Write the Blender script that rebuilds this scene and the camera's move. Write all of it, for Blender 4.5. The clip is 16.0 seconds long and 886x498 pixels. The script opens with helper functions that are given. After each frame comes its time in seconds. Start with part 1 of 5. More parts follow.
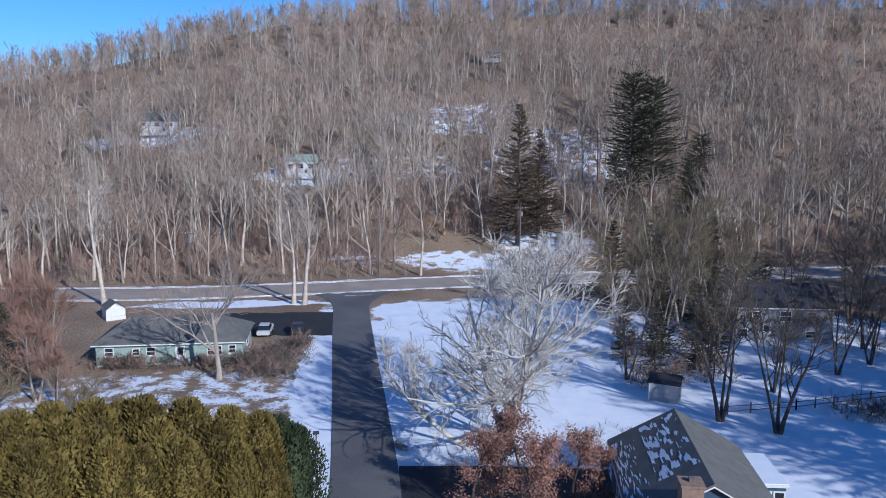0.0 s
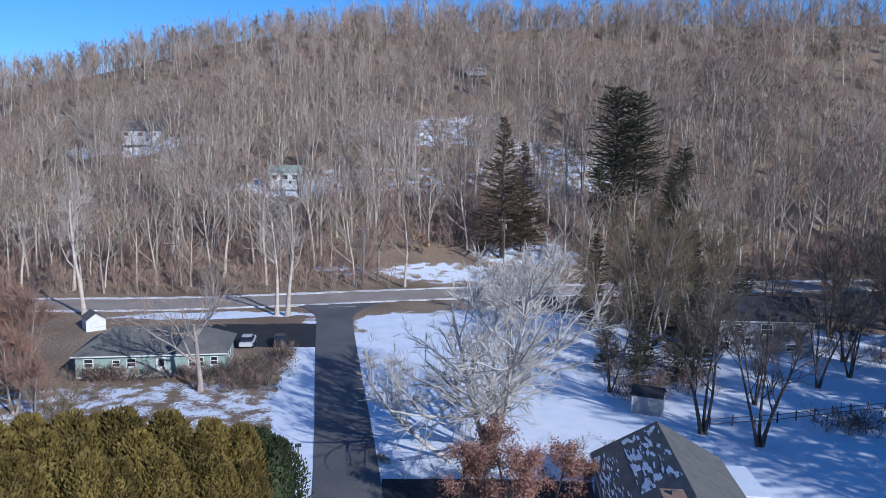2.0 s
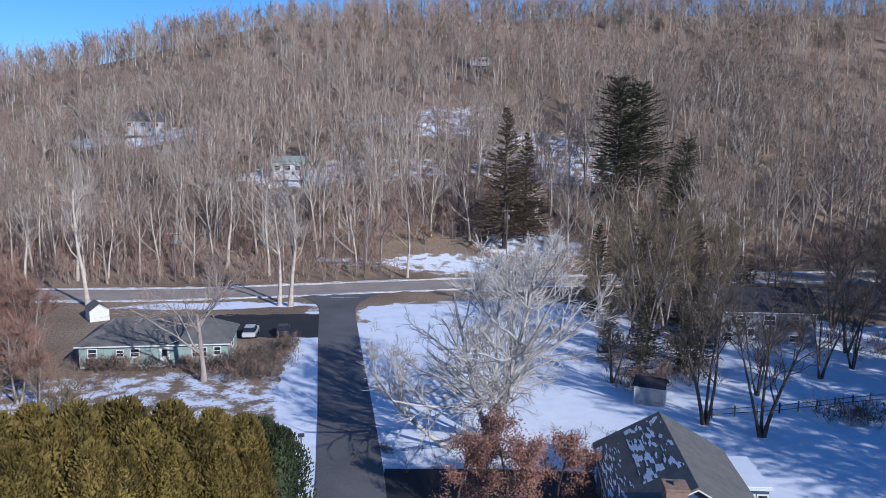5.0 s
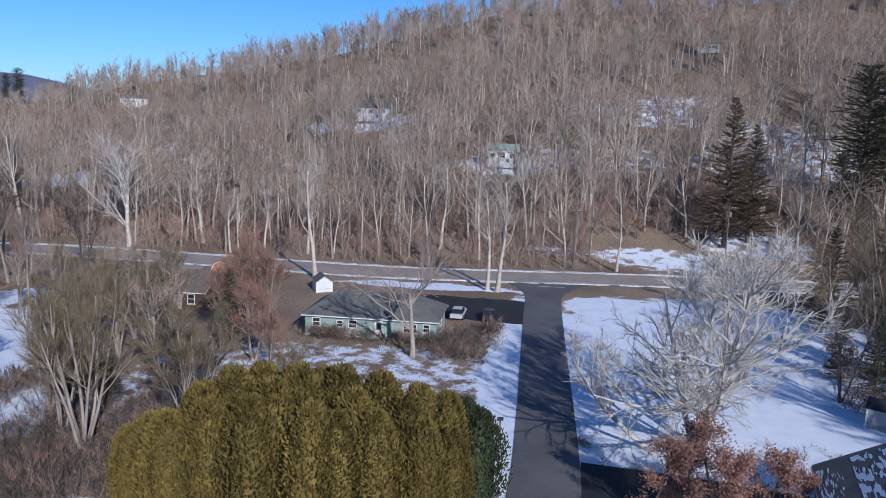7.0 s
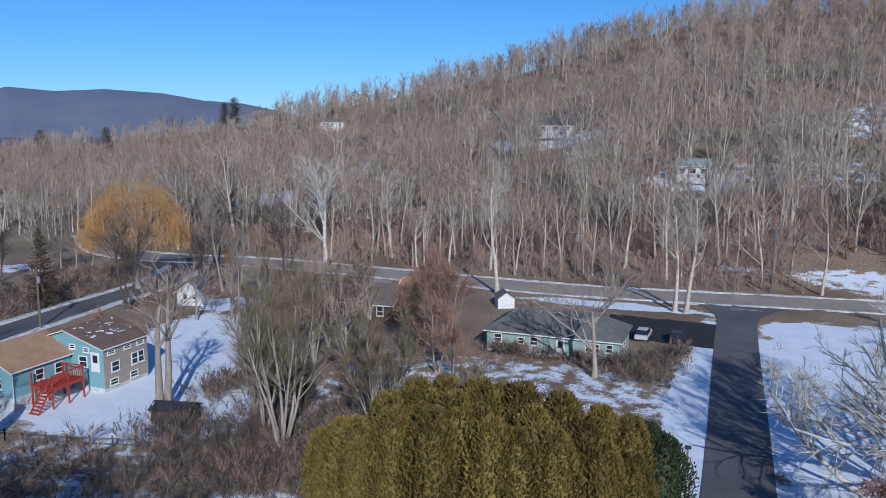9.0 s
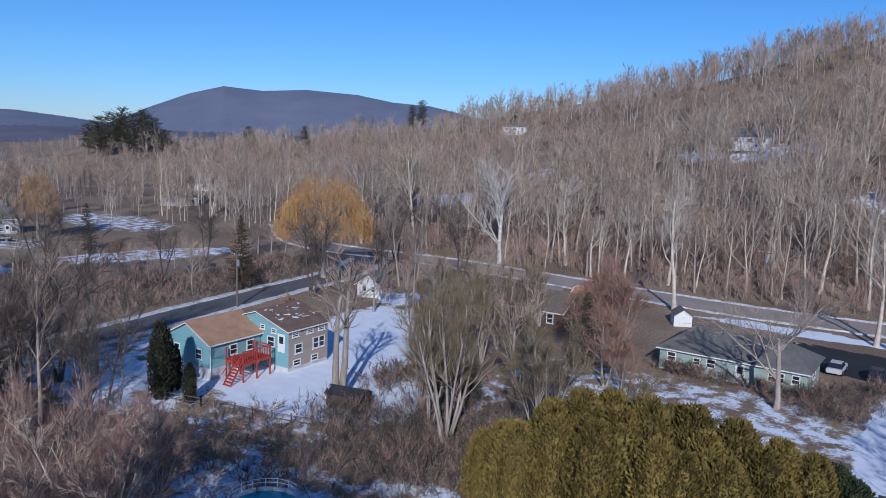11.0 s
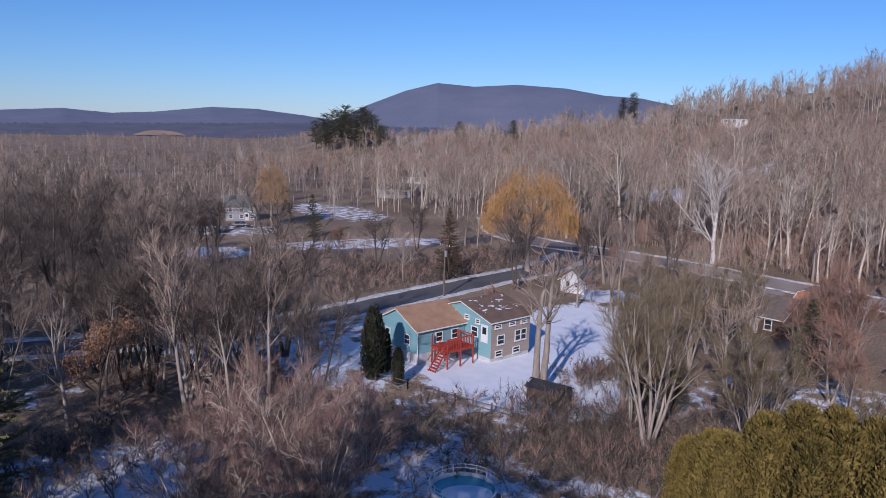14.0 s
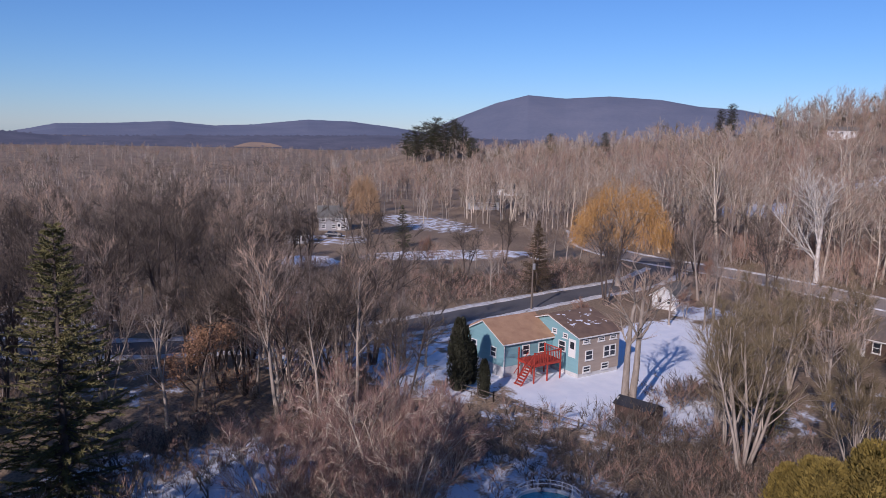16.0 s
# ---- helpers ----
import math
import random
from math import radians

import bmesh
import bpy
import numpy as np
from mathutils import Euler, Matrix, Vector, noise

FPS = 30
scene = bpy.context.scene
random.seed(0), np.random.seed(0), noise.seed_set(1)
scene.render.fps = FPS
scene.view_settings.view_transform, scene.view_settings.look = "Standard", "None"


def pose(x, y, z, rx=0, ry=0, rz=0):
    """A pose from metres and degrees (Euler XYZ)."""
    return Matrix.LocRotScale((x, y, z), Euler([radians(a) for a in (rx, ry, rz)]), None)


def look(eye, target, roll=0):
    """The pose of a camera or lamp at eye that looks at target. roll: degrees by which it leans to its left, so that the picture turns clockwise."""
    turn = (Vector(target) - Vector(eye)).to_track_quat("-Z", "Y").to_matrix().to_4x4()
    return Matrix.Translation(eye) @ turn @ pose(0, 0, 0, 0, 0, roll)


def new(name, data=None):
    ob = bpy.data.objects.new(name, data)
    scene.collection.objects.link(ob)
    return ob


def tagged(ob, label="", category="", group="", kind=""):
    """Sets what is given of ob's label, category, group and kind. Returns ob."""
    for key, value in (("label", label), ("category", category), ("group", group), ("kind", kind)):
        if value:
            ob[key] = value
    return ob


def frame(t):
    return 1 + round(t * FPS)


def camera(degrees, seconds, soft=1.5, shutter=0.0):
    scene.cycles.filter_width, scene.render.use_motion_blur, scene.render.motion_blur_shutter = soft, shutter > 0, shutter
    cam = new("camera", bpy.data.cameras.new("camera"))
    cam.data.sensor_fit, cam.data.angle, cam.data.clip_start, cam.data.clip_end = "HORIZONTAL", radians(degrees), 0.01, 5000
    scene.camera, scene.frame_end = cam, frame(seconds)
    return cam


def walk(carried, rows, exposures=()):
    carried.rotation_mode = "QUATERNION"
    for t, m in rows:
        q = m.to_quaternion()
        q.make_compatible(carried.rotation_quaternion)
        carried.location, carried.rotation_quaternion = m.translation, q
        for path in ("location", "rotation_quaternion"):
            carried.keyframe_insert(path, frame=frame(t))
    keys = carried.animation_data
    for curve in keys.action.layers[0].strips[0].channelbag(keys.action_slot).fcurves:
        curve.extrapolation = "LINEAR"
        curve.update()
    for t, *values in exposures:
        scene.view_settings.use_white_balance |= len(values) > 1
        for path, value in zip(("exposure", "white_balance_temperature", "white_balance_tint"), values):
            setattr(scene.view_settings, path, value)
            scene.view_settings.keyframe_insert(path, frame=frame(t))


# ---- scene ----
EYE = 28.0
cam = camera(60.1, 16.0, soft=0.7)
# A hovering drone that sways and turns to its left: seconds, heading, tilt and lean in degrees.
PATH = (
    (0, 0.00, -8.80, 0.20),
    (0.5, -0.33, -8.39, 2.63),
    (1, -0.86, -7.81, 1.16),
    (1.5, -0.89, -8.58, 0.99),
    (2, -1.19, -7.90, 0.69),
    (2.5, -1.56, -8.36, 0.27),
    (3, -1.22, -8.18, 1.94),
    (3.2, -1.91, -8.53, 1.86),
    (5.3, -0.39, -8.61, 0.09),
    (5.5, 1.54, -8.61, -0.20),
    (6, 6.37, -6.28, 0.86),
    (6.5, 10.05, -8.54, 0.23),
    (7, 14.72, -9.72, 1.59),
    (7.5, 18.03, -9.51, -1.22),
    (8, 21.26, -9.23, -1.62),
    (8.5, 25.13, -8.58, 0.51),
    (9, 28.49, -8.65, 0.16),
    (9.2, 29.71, -8.92, 0.61),
    (11.3, 44.30, -8.94, 1.44),
    (11.5, 46.23, -9.51, 0.86),
    (12, 49.32, -9.79, 0.12),
    (12.5, 52.19, -10.56, 0.84),
    (13, 54.83, -9.77, 1.32),
    (13.5, 56.00, -10.18, 2.71),
    (14, 56.99, -9.39, 1.40),
    (14.5, 58.03, -9.03, -0.24),
    (15, 60.85, -8.37, 2.00),
    (15.5, 62.97, -9.41, 1.17),
    (16, 63.68, -8.66, 1.36),
)


def gaze(heading, tilt, lean):
    a, b = radians(heading), radians(tilt)
    ahead = (-math.sin(a) * math.cos(b), math.cos(a) * math.cos(b), EYE + math.sin(b))
    return look((0.0, 0.0, EYE), ahead, lean)



RIDGE_AZ = (-180, -60, -40, -14, -4, 4, 10, 15, 20, 25, 31, 37, 44, 52, 60, 64, 67.5, 70, 80, 95, 120, 180)
RIDGE_TOP = (2, 7, 9.8, 10.6, 10.4, 9.9, 9.4, 8.4, 7.1, 6.0, 4.6, 3.3, 2.1, 0.9, 0.3, 0.45, -0.4, -0.9, -2.0, -2.6, -2.6, 2)
RIDGE_R = (420, 420, 400, 400, 400, 420, 440, 450, 460, 470, 490, 520, 560, 600, 620, 630, 640, 640, 640, 640, 600, 420)
ROAD_X = (-300, -185, -149, -111, -70, -47, -24, -9, 20, 71, 95, 160, 300)
ROAD_Y = (200, 138, 119, 125.5, 128, 129.5, 134, 138, 144, 151, 154, 166, 195)


def terr(x, y):
    """Height of the ground: level by the roads, a wooded hill beyond the main road."""
    az, r = math.degrees(math.atan2(-x, y)), math.hypot(x, y)
    if r < 60 or y < -40:
        return 0.0
    far = float(np.interp(az, RIDGE_AZ, RIDGE_R))
    top = EYE + far * math.tan(math.radians(float(np.interp(az, RIDGE_AZ, RIDGE_TOP)))) - 17.0
    beyond = y - float(np.interp(x, ROAD_X, ROAD_Y)) - 9.0
    if az > 62 or az < -62:
        beyond = min(beyond + 40, r - 165.0)
    elif az > 50:
        beyond = min(beyond, r - 165.0) if beyond > 0 else beyond
    if beyond <= 0:
        return 0.0
    span = max(60.0, far - (r - beyond))
    u = beyond / span
    h = top * 1.22 * (u ** 1.25 if u < 0.7 else max(0.3, 0.64 + 1.143 * (u - 0.7) - 1.9 * (u - 0.7) ** 2))
    return h + 1.6 * math.sin(x * 0.031 + 1.0) * math.sin(y * 0.027) * min(1.0, beyond / 60.0)


walk(cam, [(t, gaze(*row)) for t, *row in PATH], [(0, 0.1, 4310, 8), (3, 0.1, 4310, 8), (6, 0.14, 4450, 10), (7, -0.04, 4450, 9), (9, -0.14, 4380, 5), (12, -0.2, 4440, 13), (16, -0.12, 4920, 21)])

# ---- world, sun ----
SUN_WAY = Vector((0.62, -0.78, 0.50)).normalized()
world = bpy.data.worlds.new("sky")
scene.world = world
world.use_nodes = True
wn, wl = world.node_tree.nodes, world.node_tree.links
sky = wn.new("ShaderNodeTexSky")
sky.sky_type, sky.sun_disc = "NISHITA", False
sky.sun_elevation, sky.sun_rotation = math.asin(SUN_WAY.z), math.atan2(SUN_WAY.x, SUN_WAY.y)
sky.altitude, sky.air_density, sky.dust_density, sky.ozone_density = 300, 1.0, 0.05, 5.0
wn["Background"].inputs[1].default_value = 0.08
wl.new(sky.outputs[0], wn["Background"].inputs[0])
sun = new("sun", bpy.data.lights.new("sun", "SUN"))
sun.data.energy, sun.data.angle, sun.data.color = 4.6, radians(0.6), (1.0, 0.77, 0.53)
sun.matrix_world = look(SUN_WAY * 300, (0, 0, 0))

# ---- materials ----


def mat(name, a, b=None, scale=2.0, rough=0.85, bump=0.0, fine=None, metal=0.0, island=0.0, spec=0.3, stretch=(1, 1, 1)):
    """Two tones broken up by noise at two scales, with fine relief and a shift from piece to piece."""
    m = bpy.data.materials.new(name)
    m.use_nodes = True
    n, l = m.node_tree.nodes, m.node_tree.links
    p = n["Principled BSDF"]
    p.inputs["Roughness"].default_value, p.inputs["Metallic"].default_value = rough, metal
    p.inputs["Specular IOR Level"].default_value = spec
    b = b or tuple(c * 0.7 for c in a)
    co, mp = n.new("ShaderNodeTexCoord"), n.new("ShaderNodeMapping")
    mp.inputs["Scale"].default_value = stretch
    l.new(co.outputs["Object"], mp.inputs[0])
    n1, n2 = n.new("ShaderNodeTexNoise"), n.new("ShaderNodeTexNoise")
    n1.inputs["Scale"].default_value, n1.inputs["Detail"].default_value = scale, 4
    n2.inputs["Scale"].default_value, n2.inputs["Detail"].default_value = fine or scale * 9, 2
    for t in (n1, n2):
        l.new(mp.outputs[0], t.inputs["Vector"])
    add = n.new("ShaderNodeMath")
    add.operation, add.inputs[1].default_value = "MULTIPLY_ADD", 0.45
    l.new(n2.outputs[0], add.inputs[0])
    l.new(n1.outputs[0], add.inputs[2])
    ramp = n.new("ShaderNodeMapRange")
    ramp.inputs[1].default_value, ramp.inputs[2].default_value = 0.45, 1.0
    l.new(add.outputs[0], ramp.inputs[0])
    mix = n.new("ShaderNodeMix")
    mix.data_type = "RGBA"
    mix.inputs[6].default_value, mix.inputs[7].default_value = (*b, 1), (*a, 1)
    l.new(ramp.outputs[0], mix.inputs[0])
    out = mix.outputs[2]
    if island:
        geo, obi, hsv = n.new("ShaderNodeNewGeometry"), n.new("ShaderNodeObjectInfo"), n.new("ShaderNodeHueSaturation")
        s = n.new("ShaderNodeMath")
        s.operation = "ADD"
        l.new(geo.outputs["Random Per Island"], s.inputs[0])
        l.new(obi.outputs["Random"], s.inputs[1])
        v = n.new("ShaderNodeMapRange")
        v.inputs[2].default_value = 2.0
        v.inputs[3].default_value, v.inputs[4].default_value = 1 - island, 1 + island
        l.new(s.outputs[0], v.inputs[0])
        l.new(v.outputs[0], hsv.inputs["Value"])
        l.new(out, hsv.inputs["Color"])
        out = hsv.outputs[0]
    l.new(out, p.inputs["Base Color"])
    if bump:
        bp = n.new("ShaderNodeBump")
        bp.inputs["Strength"].default_value, bp.inputs["Distance"].default_value = min(1, bump), 0.05
        l.new(add.outputs[0], bp.inputs["Height"])
        l.new(bp.outputs[0], p.inputs["Normal"])
    return m


M = {
    "asphalt": mat("asphalt", (0.042, 0.041, 0.043), (0.02, 0.02, 0.022), 0.25, 0.75, 0.3, 6, spec=0.4),
    "old_asphalt": mat("worn_asphalt", (0.42, 0.355, 0.29), (0.28, 0.235, 0.195), 0.2, 0.8, 0.3, 4),
    "grey_asphalt": mat("grey_asphalt", (0.17, 0.16, 0.155), (0.085, 0.082, 0.082), 0.12, 0.75, 0.3, 5, spec=0.4),
    "snow": mat("snow", (0.86, 0.88, 0.92), (0.74, 0.78, 0.84), 0.6, 0.6, 0.4, 5),
    "dirty_snow": mat("old_snow", (0.78, 0.78, 0.78), (0.40, 0.36, 0.32), 1.4, 0.7, 0.5, 7),
    "paint": mat("road_paint", (0.7, 0.69, 0.64), (0.4, 0.39, 0.36), 2, 0.7),
    "bark": mat("grey_bark", (0.44, 0.375, 0.31), (0.22, 0.185, 0.155), 3, 0.9, 0.5, 18, island=0.25, stretch=(1, 1, 0.3)),
    "silver_bark": mat("silver_bark", (0.74, 0.69, 0.62), (0.36, 0.325, 0.28), 1.2, 0.85, 0.4, 9, island=0.2),
    "silver_twig": mat("silver_twig", (0.68, 0.62, 0.54), (0.40, 0.355, 0.30), 0.5, 0.9, island=0.3),
    "pale_bark": mat("pale_bark", (0.70, 0.60, 0.475), (0.40, 0.335, 0.265), 1.2, 0.85, 0.4, 9, island=0.2),
    "dark_bark": mat("dark_bark", (0.13, 0.10, 0.085), (0.06, 0.05, 0.042), 3, 0.9, 0.5, 18, island=0.25),
    "twig": mat("brown_twig", (0.50, 0.365, 0.265), (0.31, 0.225, 0.165), 0.3, 0.9, island=0.3),
    "pale_twig": mat("pale_twig", (0.54, 0.475, 0.395), (0.32, 0.275, 0.225), 0.5, 0.9, island=0.3),
    "red_twig": mat("reddish_twig", (0.42, 0.275, 0.205), (0.26, 0.165, 0.125), 0.4, 0.9, island=0.3),
    "pink_twig": mat("pinkish_twig", (0.38, 0.245, 0.20), (0.22, 0.14, 0.115), 0.4, 0.9, island=0.3),
    "dark_twig": mat("dark_twig", (0.13, 0.105, 0.08), (0.07, 0.055, 0.045), 0.4, 0.9, island=0.3),
    "russet_twig": mat("russet_twig", (0.37, 0.22, 0.15), (0.22, 0.13, 0.09), 0.4, 0.9, island=0.3),
    "dusk_twig": mat("dusky_brown_twig", (0.27, 0.205, 0.165), (0.16, 0.12, 0.095), 0.4, 0.9, island=0.3),
    "olive_twig": mat("olive_twig", (0.23, 0.18, 0.10), (0.13, 0.10, 0.06), 0.4, 0.9, island=0.3),
    "willow_twig": mat("yellow_willow_twig", (0.54, 0.31, 0.09), (0.36, 0.19, 0.06), 0.3, 0.85, island=0.3),
    "tan_twig": mat("tan_willow_twig", (0.50, 0.34, 0.19), (0.32, 0.21, 0.12), 0.3, 0.85, island=0.3),
    "rust_leaf": mat("rust_oak_leaf", (0.38, 0.205, 0.14), (0.21, 0.12, 0.09), 0.6, 0.8, island=0.4),
    "tan_leaf": mat("tan_beech_leaf", (0.40, 0.235, 0.125), (0.24, 0.14, 0.08), 0.6, 0.8, island=0.35),
    "cedar": mat("golden_cedar_foliage", (0.24, 0.176, 0.037), (0.095, 0.074, 0.019), 0.9, 0.8, island=0.6, fine=5),
    "green_cedar": mat("green_cedar_foliage", (0.075, 0.09, 0.035), (0.035, 0.045, 0.02), 0.7, 0.8, island=0.45, fine=5),
    "dark_cedar": mat("dark_cypress_foliage", (0.05, 0.05, 0.03), (0.025, 0.027, 0.016), 0.7, 0.8, island=0.45, fine=5),
    "olive_needle": mat("olive_spruce_needles", (0.18, 0.16, 0.06), (0.085, 0.08, 0.034), 0.8, 0.8, island=0.45),
    "needle": mat("spruce_needles", (0.09, 0.09, 0.042), (0.030, 0.034, 0.018), 0.8, 0.8, island=0.45),
    "brown_needle": mat("browned_spruce_needles", (0.17, 0.12, 0.065), (0.08, 0.06, 0.034), 0.8, 0.8, island=0.45),
    "roof_dark": mat("dark_shingles", (0.045, 0.046, 0.055), (0.028, 0.028, 0.034), 1.5, 0.85, 0.4, 14),
    "roof_grey": mat("grey_shingles", (0.19, 0.182, 0.16), (0.12, 0.114, 0.105), 1.2, 0.85, 0.4, 14),
    "roof_umber": mat("umber_shingles", (0.24, 0.16, 0.11), (0.13, 0.09, 0.07), 1.0, 0.85, 0.4, 14),
    "roof_brown": mat("brown_shingles", (0.46, 0.29, 0.17), (0.32, 0.19, 0.115), 1.0, 0.85, 0.4, 14),
    "mint": mat("mint_siding", (0.36, 0.44, 0.38), (0.29, 0.36, 0.31), 0.8, 0.7, 0.2, 12, stretch=(0.2, 0.2, 4)),
    "teal": mat("teal_siding", (0.25, 0.42, 0.45), (0.20, 0.35, 0.38), 0.8, 0.65, 0.2, 12, stretch=(0.2, 0.2, 4)),
    "tan": mat("tan_siding", (0.40, 0.33, 0.27), (0.31, 0.255, 0.21), 0.8, 0.7, 0.2, 12, stretch=(0.2, 0.2, 4)),
    "blue": mat("slate_blue_siding", (0.07, 0.11, 0.17), (0.05, 0.08, 0.13), 0.8, 0.7, 0.2, 12, stretch=(0.2, 0.2, 4)),
    "brown": mat("brown_siding", (0.10, 0.065, 0.05), (0.07, 0.045, 0.035), 0.8, 0.75, 0.2, 12, stretch=(0.2, 0.2, 4)),
    "white": mat("white_paint", (0.80, 0.79, 0.76), (0.66, 0.65, 0.62), 1.0, 0.6, 0.1, 9),
    "grey_wall": mat("grey_siding", (0.36, 0.36, 0.37), (0.28, 0.28, 0.29), 0.8, 0.7, 0.2, 12, stretch=(0.2, 0.2, 4)),
    "orange_wall": mat("orange_stain", (0.50, 0.24, 0.12), (0.36, 0.16, 0.08), 1.5, 0.75, 0.2, 12),
    "red_wood": mat("red_stained_wood", (0.42, 0.06, 0.035), (0.30, 0.04, 0.025), 2, 0.7, 0.2, 14),
    "concrete": mat("concrete", (0.62, 0.61, 0.60), (0.48, 0.47, 0.46), 1.5, 0.8, 0.3, 12),
    "brick": mat("tan_brick", (0.36, 0.25, 0.18), (0.22, 0.15, 0.11), 3, 0.85, 0.4, 20),
    "wood": mat("weathered_wood", (0.20, 0.16, 0.13), (0.12, 0.10, 0.08), 2, 0.85, 0.3, 14, stretch=(1, 1, 0.3)),
    "glass": mat("window_glass", (0.03, 0.035, 0.045), (0.02, 0.022, 0.03), 1, 0.08, spec=0.6),
    "metal": mat("galvanised_metal", (0.5, 0.5, 0.5), (0.35, 0.35, 0.36), 3, 0.45, metal=0.7),
    "rail": mat("white_pool_rail", (0.75, 0.76, 0.78), (0.6, 0.61, 0.63), 2, 0.5),
    "ice": mat("frozen_pool_water", (0.17, 0.48, 0.55), (0.08, 0.30, 0.37), 0.7, 0.2, 0.1, 6, spec=0.5),
    "car_dark": mat("dark_car_paint", (0.035, 0.035, 0.045), (0.02, 0.02, 0.03), 1, 0.3, spec=0.5),
    "car_white": mat("light_car_paint", (0.6, 0.6, 0.6), (0.5, 0.5, 0.5), 1, 0.3, spec=0.5),
    "rubber": mat("tyre_rubber", (0.02, 0.02, 0.02), (0.012, 0.012, 0.012), 4, 0.9),
    # Distance haze is mixed into both base colours as a blue tint.
    "mountain": mat("hazy_wooded_mountain", (0.20, 0.205, 0.26), (0.15, 0.165, 0.225), 0.006, 0.95, fine=0.06),
    "near_hill": mat("hazy_wooded_hill", (0.16, 0.155, 0.19), (0.10, 0.10, 0.13), 0.02, 0.95, fine=0.15),
    "field": mat("dry_field", (0.42, 0.30, 0.20), (0.30, 0.21, 0.14), 0.02, 0.95, fine=0.2),
}


def ground_material():
    """Leaf litter and dead grass, under snow where the mesh's snow attribute says so; its edge is broken up by noise."""
    m = bpy.data.materials.new("ground_litter_and_snow")
    m.use_nodes = True
    n, l = m.node_tree.nodes, m.node_tree.links
    p = n["Principled BSDF"]
    p.inputs["Roughness"].default_value, p.inputs["Specular IOR Level"].default_value = 0.85, 0.2
    geo, at = n.new("ShaderNodeNewGeometry"), n.new("ShaderNodeAttribute")
    at.attribute_name = "snow"

    def tex(scale, detail=4):
        t = n.new("ShaderNodeTexNoise")
        t.inputs["Scale"].default_value, t.inputs["Detail"].default_value = scale, detail
        l.new(geo.outputs["Position"], t.inputs["Vector"])
        return t.outputs[0]

    def mix(fac, a, b):
        x = n.new("ShaderNodeMix")
        x.data_type = "RGBA"
        l.new(fac, x.inputs[0])
        for k, v in ((6, a), (7, b)):
            if isinstance(v, tuple):
                x.inputs[k].default_value = (*v, 1)
            else:
                l.new(v, x.inputs[k])
        return x.outputs[2]

    def span(v, lo, hi):
        x = n.new("ShaderNodeMapRange")
        x.inputs[1].default_value, x.inputs[2].default_value = lo, hi
        l.new(v, x.inputs[0])
        return x.outputs[0]

    big, mid, small = tex(0.06), tex(0.45, 7), tex(3.0, 6)
    soil = mix(span(big, 0.35, 0.65), (0.24, 0.175, 0.115), (0.40, 0.30, 0.195))
    soil = mix(span(small, 0.4, 0.75), soil, (0.12, 0.088, 0.062))
    white = mix(span(mid, 0.35, 0.7), (0.87, 0.88, 0.92), (0.76, 0.79, 0.86))
    s = n.new("ShaderNodeMath")
    s.operation, s.inputs[1].default_value = "MULTIPLY_ADD", 0.9
    l.new(mid, s.inputs[0])
    l.new(at.outputs["Fac"], s.inputs[2])
    s2 = n.new("ShaderNodeMath")
    s2.operation, s2.inputs[1].default_value = "MULTIPLY_ADD", 0.35
    l.new(small, s2.inputs[0])
    l.new(s.outputs[0], s2.inputs[2])
    l.new(mix(span(s2.outputs[0], 1.02, 1.14), soil, white), p.inputs["Base Color"])
    bp = n.new("ShaderNodeBump")
    bp.inputs["Strength"].default_value, bp.inputs["Distance"].default_value = 0.5, 0.15
    l.new(mid, bp.inputs["Height"])
    l.new(bp.outputs[0], p.inputs["Normal"])
    return m


# ---- building helpers ----


def flat_mesh(name, verts, tris, mats, index=None, smooth=False):
    """A mesh from arrays of vertices and triangles."""
    me = bpy.data.meshes.new(name)
    verts, tris = np.asarray(verts, np.float32), np.asarray(tris, np.int32)
    me.vertices.add(len(verts))
    me.vertices.foreach_set("co", verts.ravel())
    me.loops.add(tris.size)
    me.loops.foreach_set("vertex_index", tris.ravel())
    me.polygons.add(len(tris))
    me.polygons.foreach_set("loop_start", np.arange(0, tris.size, 3, dtype=np.int32))
    for m in mats:
        me.materials.append(m)
    if index is not None:
        me.polygons.foreach_set("material_index", np.asarray(index, np.int32))
    if smooth:
        me.polygons.foreach_set("use_smooth", np.ones(len(tris), bool))
    me.update(calc_edges=True)
    return me


def child(name, data, parent, label="", m=None):
    ob = new(name, data)
    ob.parent = parent
    if m is not None:
        ob.matrix_basis = m
    return tagged(ob, label)


def part(name, bm, material, parent, label="", m=None):
    me = bpy.data.meshes.new(name)
    bm.to_mesh(me)
    bm.free()
    me.materials.append(material)
    return child(name, me, parent, label, m)


def add_box(bm, x0, x1, y0, y1, z0, z1):
    vs = [bm.verts.new((x, y, z)) for z in (z0, z1) for x, y in ((x0, y0), (x1, y0), (x1, y1), (x0, y1))]
    for f in ((3, 2, 1, 0), (4, 5, 6, 7), (0, 1, 5, 4), (1, 2, 6, 5), (2, 3, 7, 6), (3, 0, 4, 7)):
        bm.faces.new([vs[i] for i in f])
    return vs


def box(x0, x1, y0, y1, z0, z1, bevel=0.0):
    bm = bmesh.new()
    add_box(bm, x0, x1, y0, y1, z0, z1)
    if bevel:
        bmesh.ops.bevel(bm, geom=bm.edges[:], offset=bevel, segments=1, affect="EDGES")
    return bm


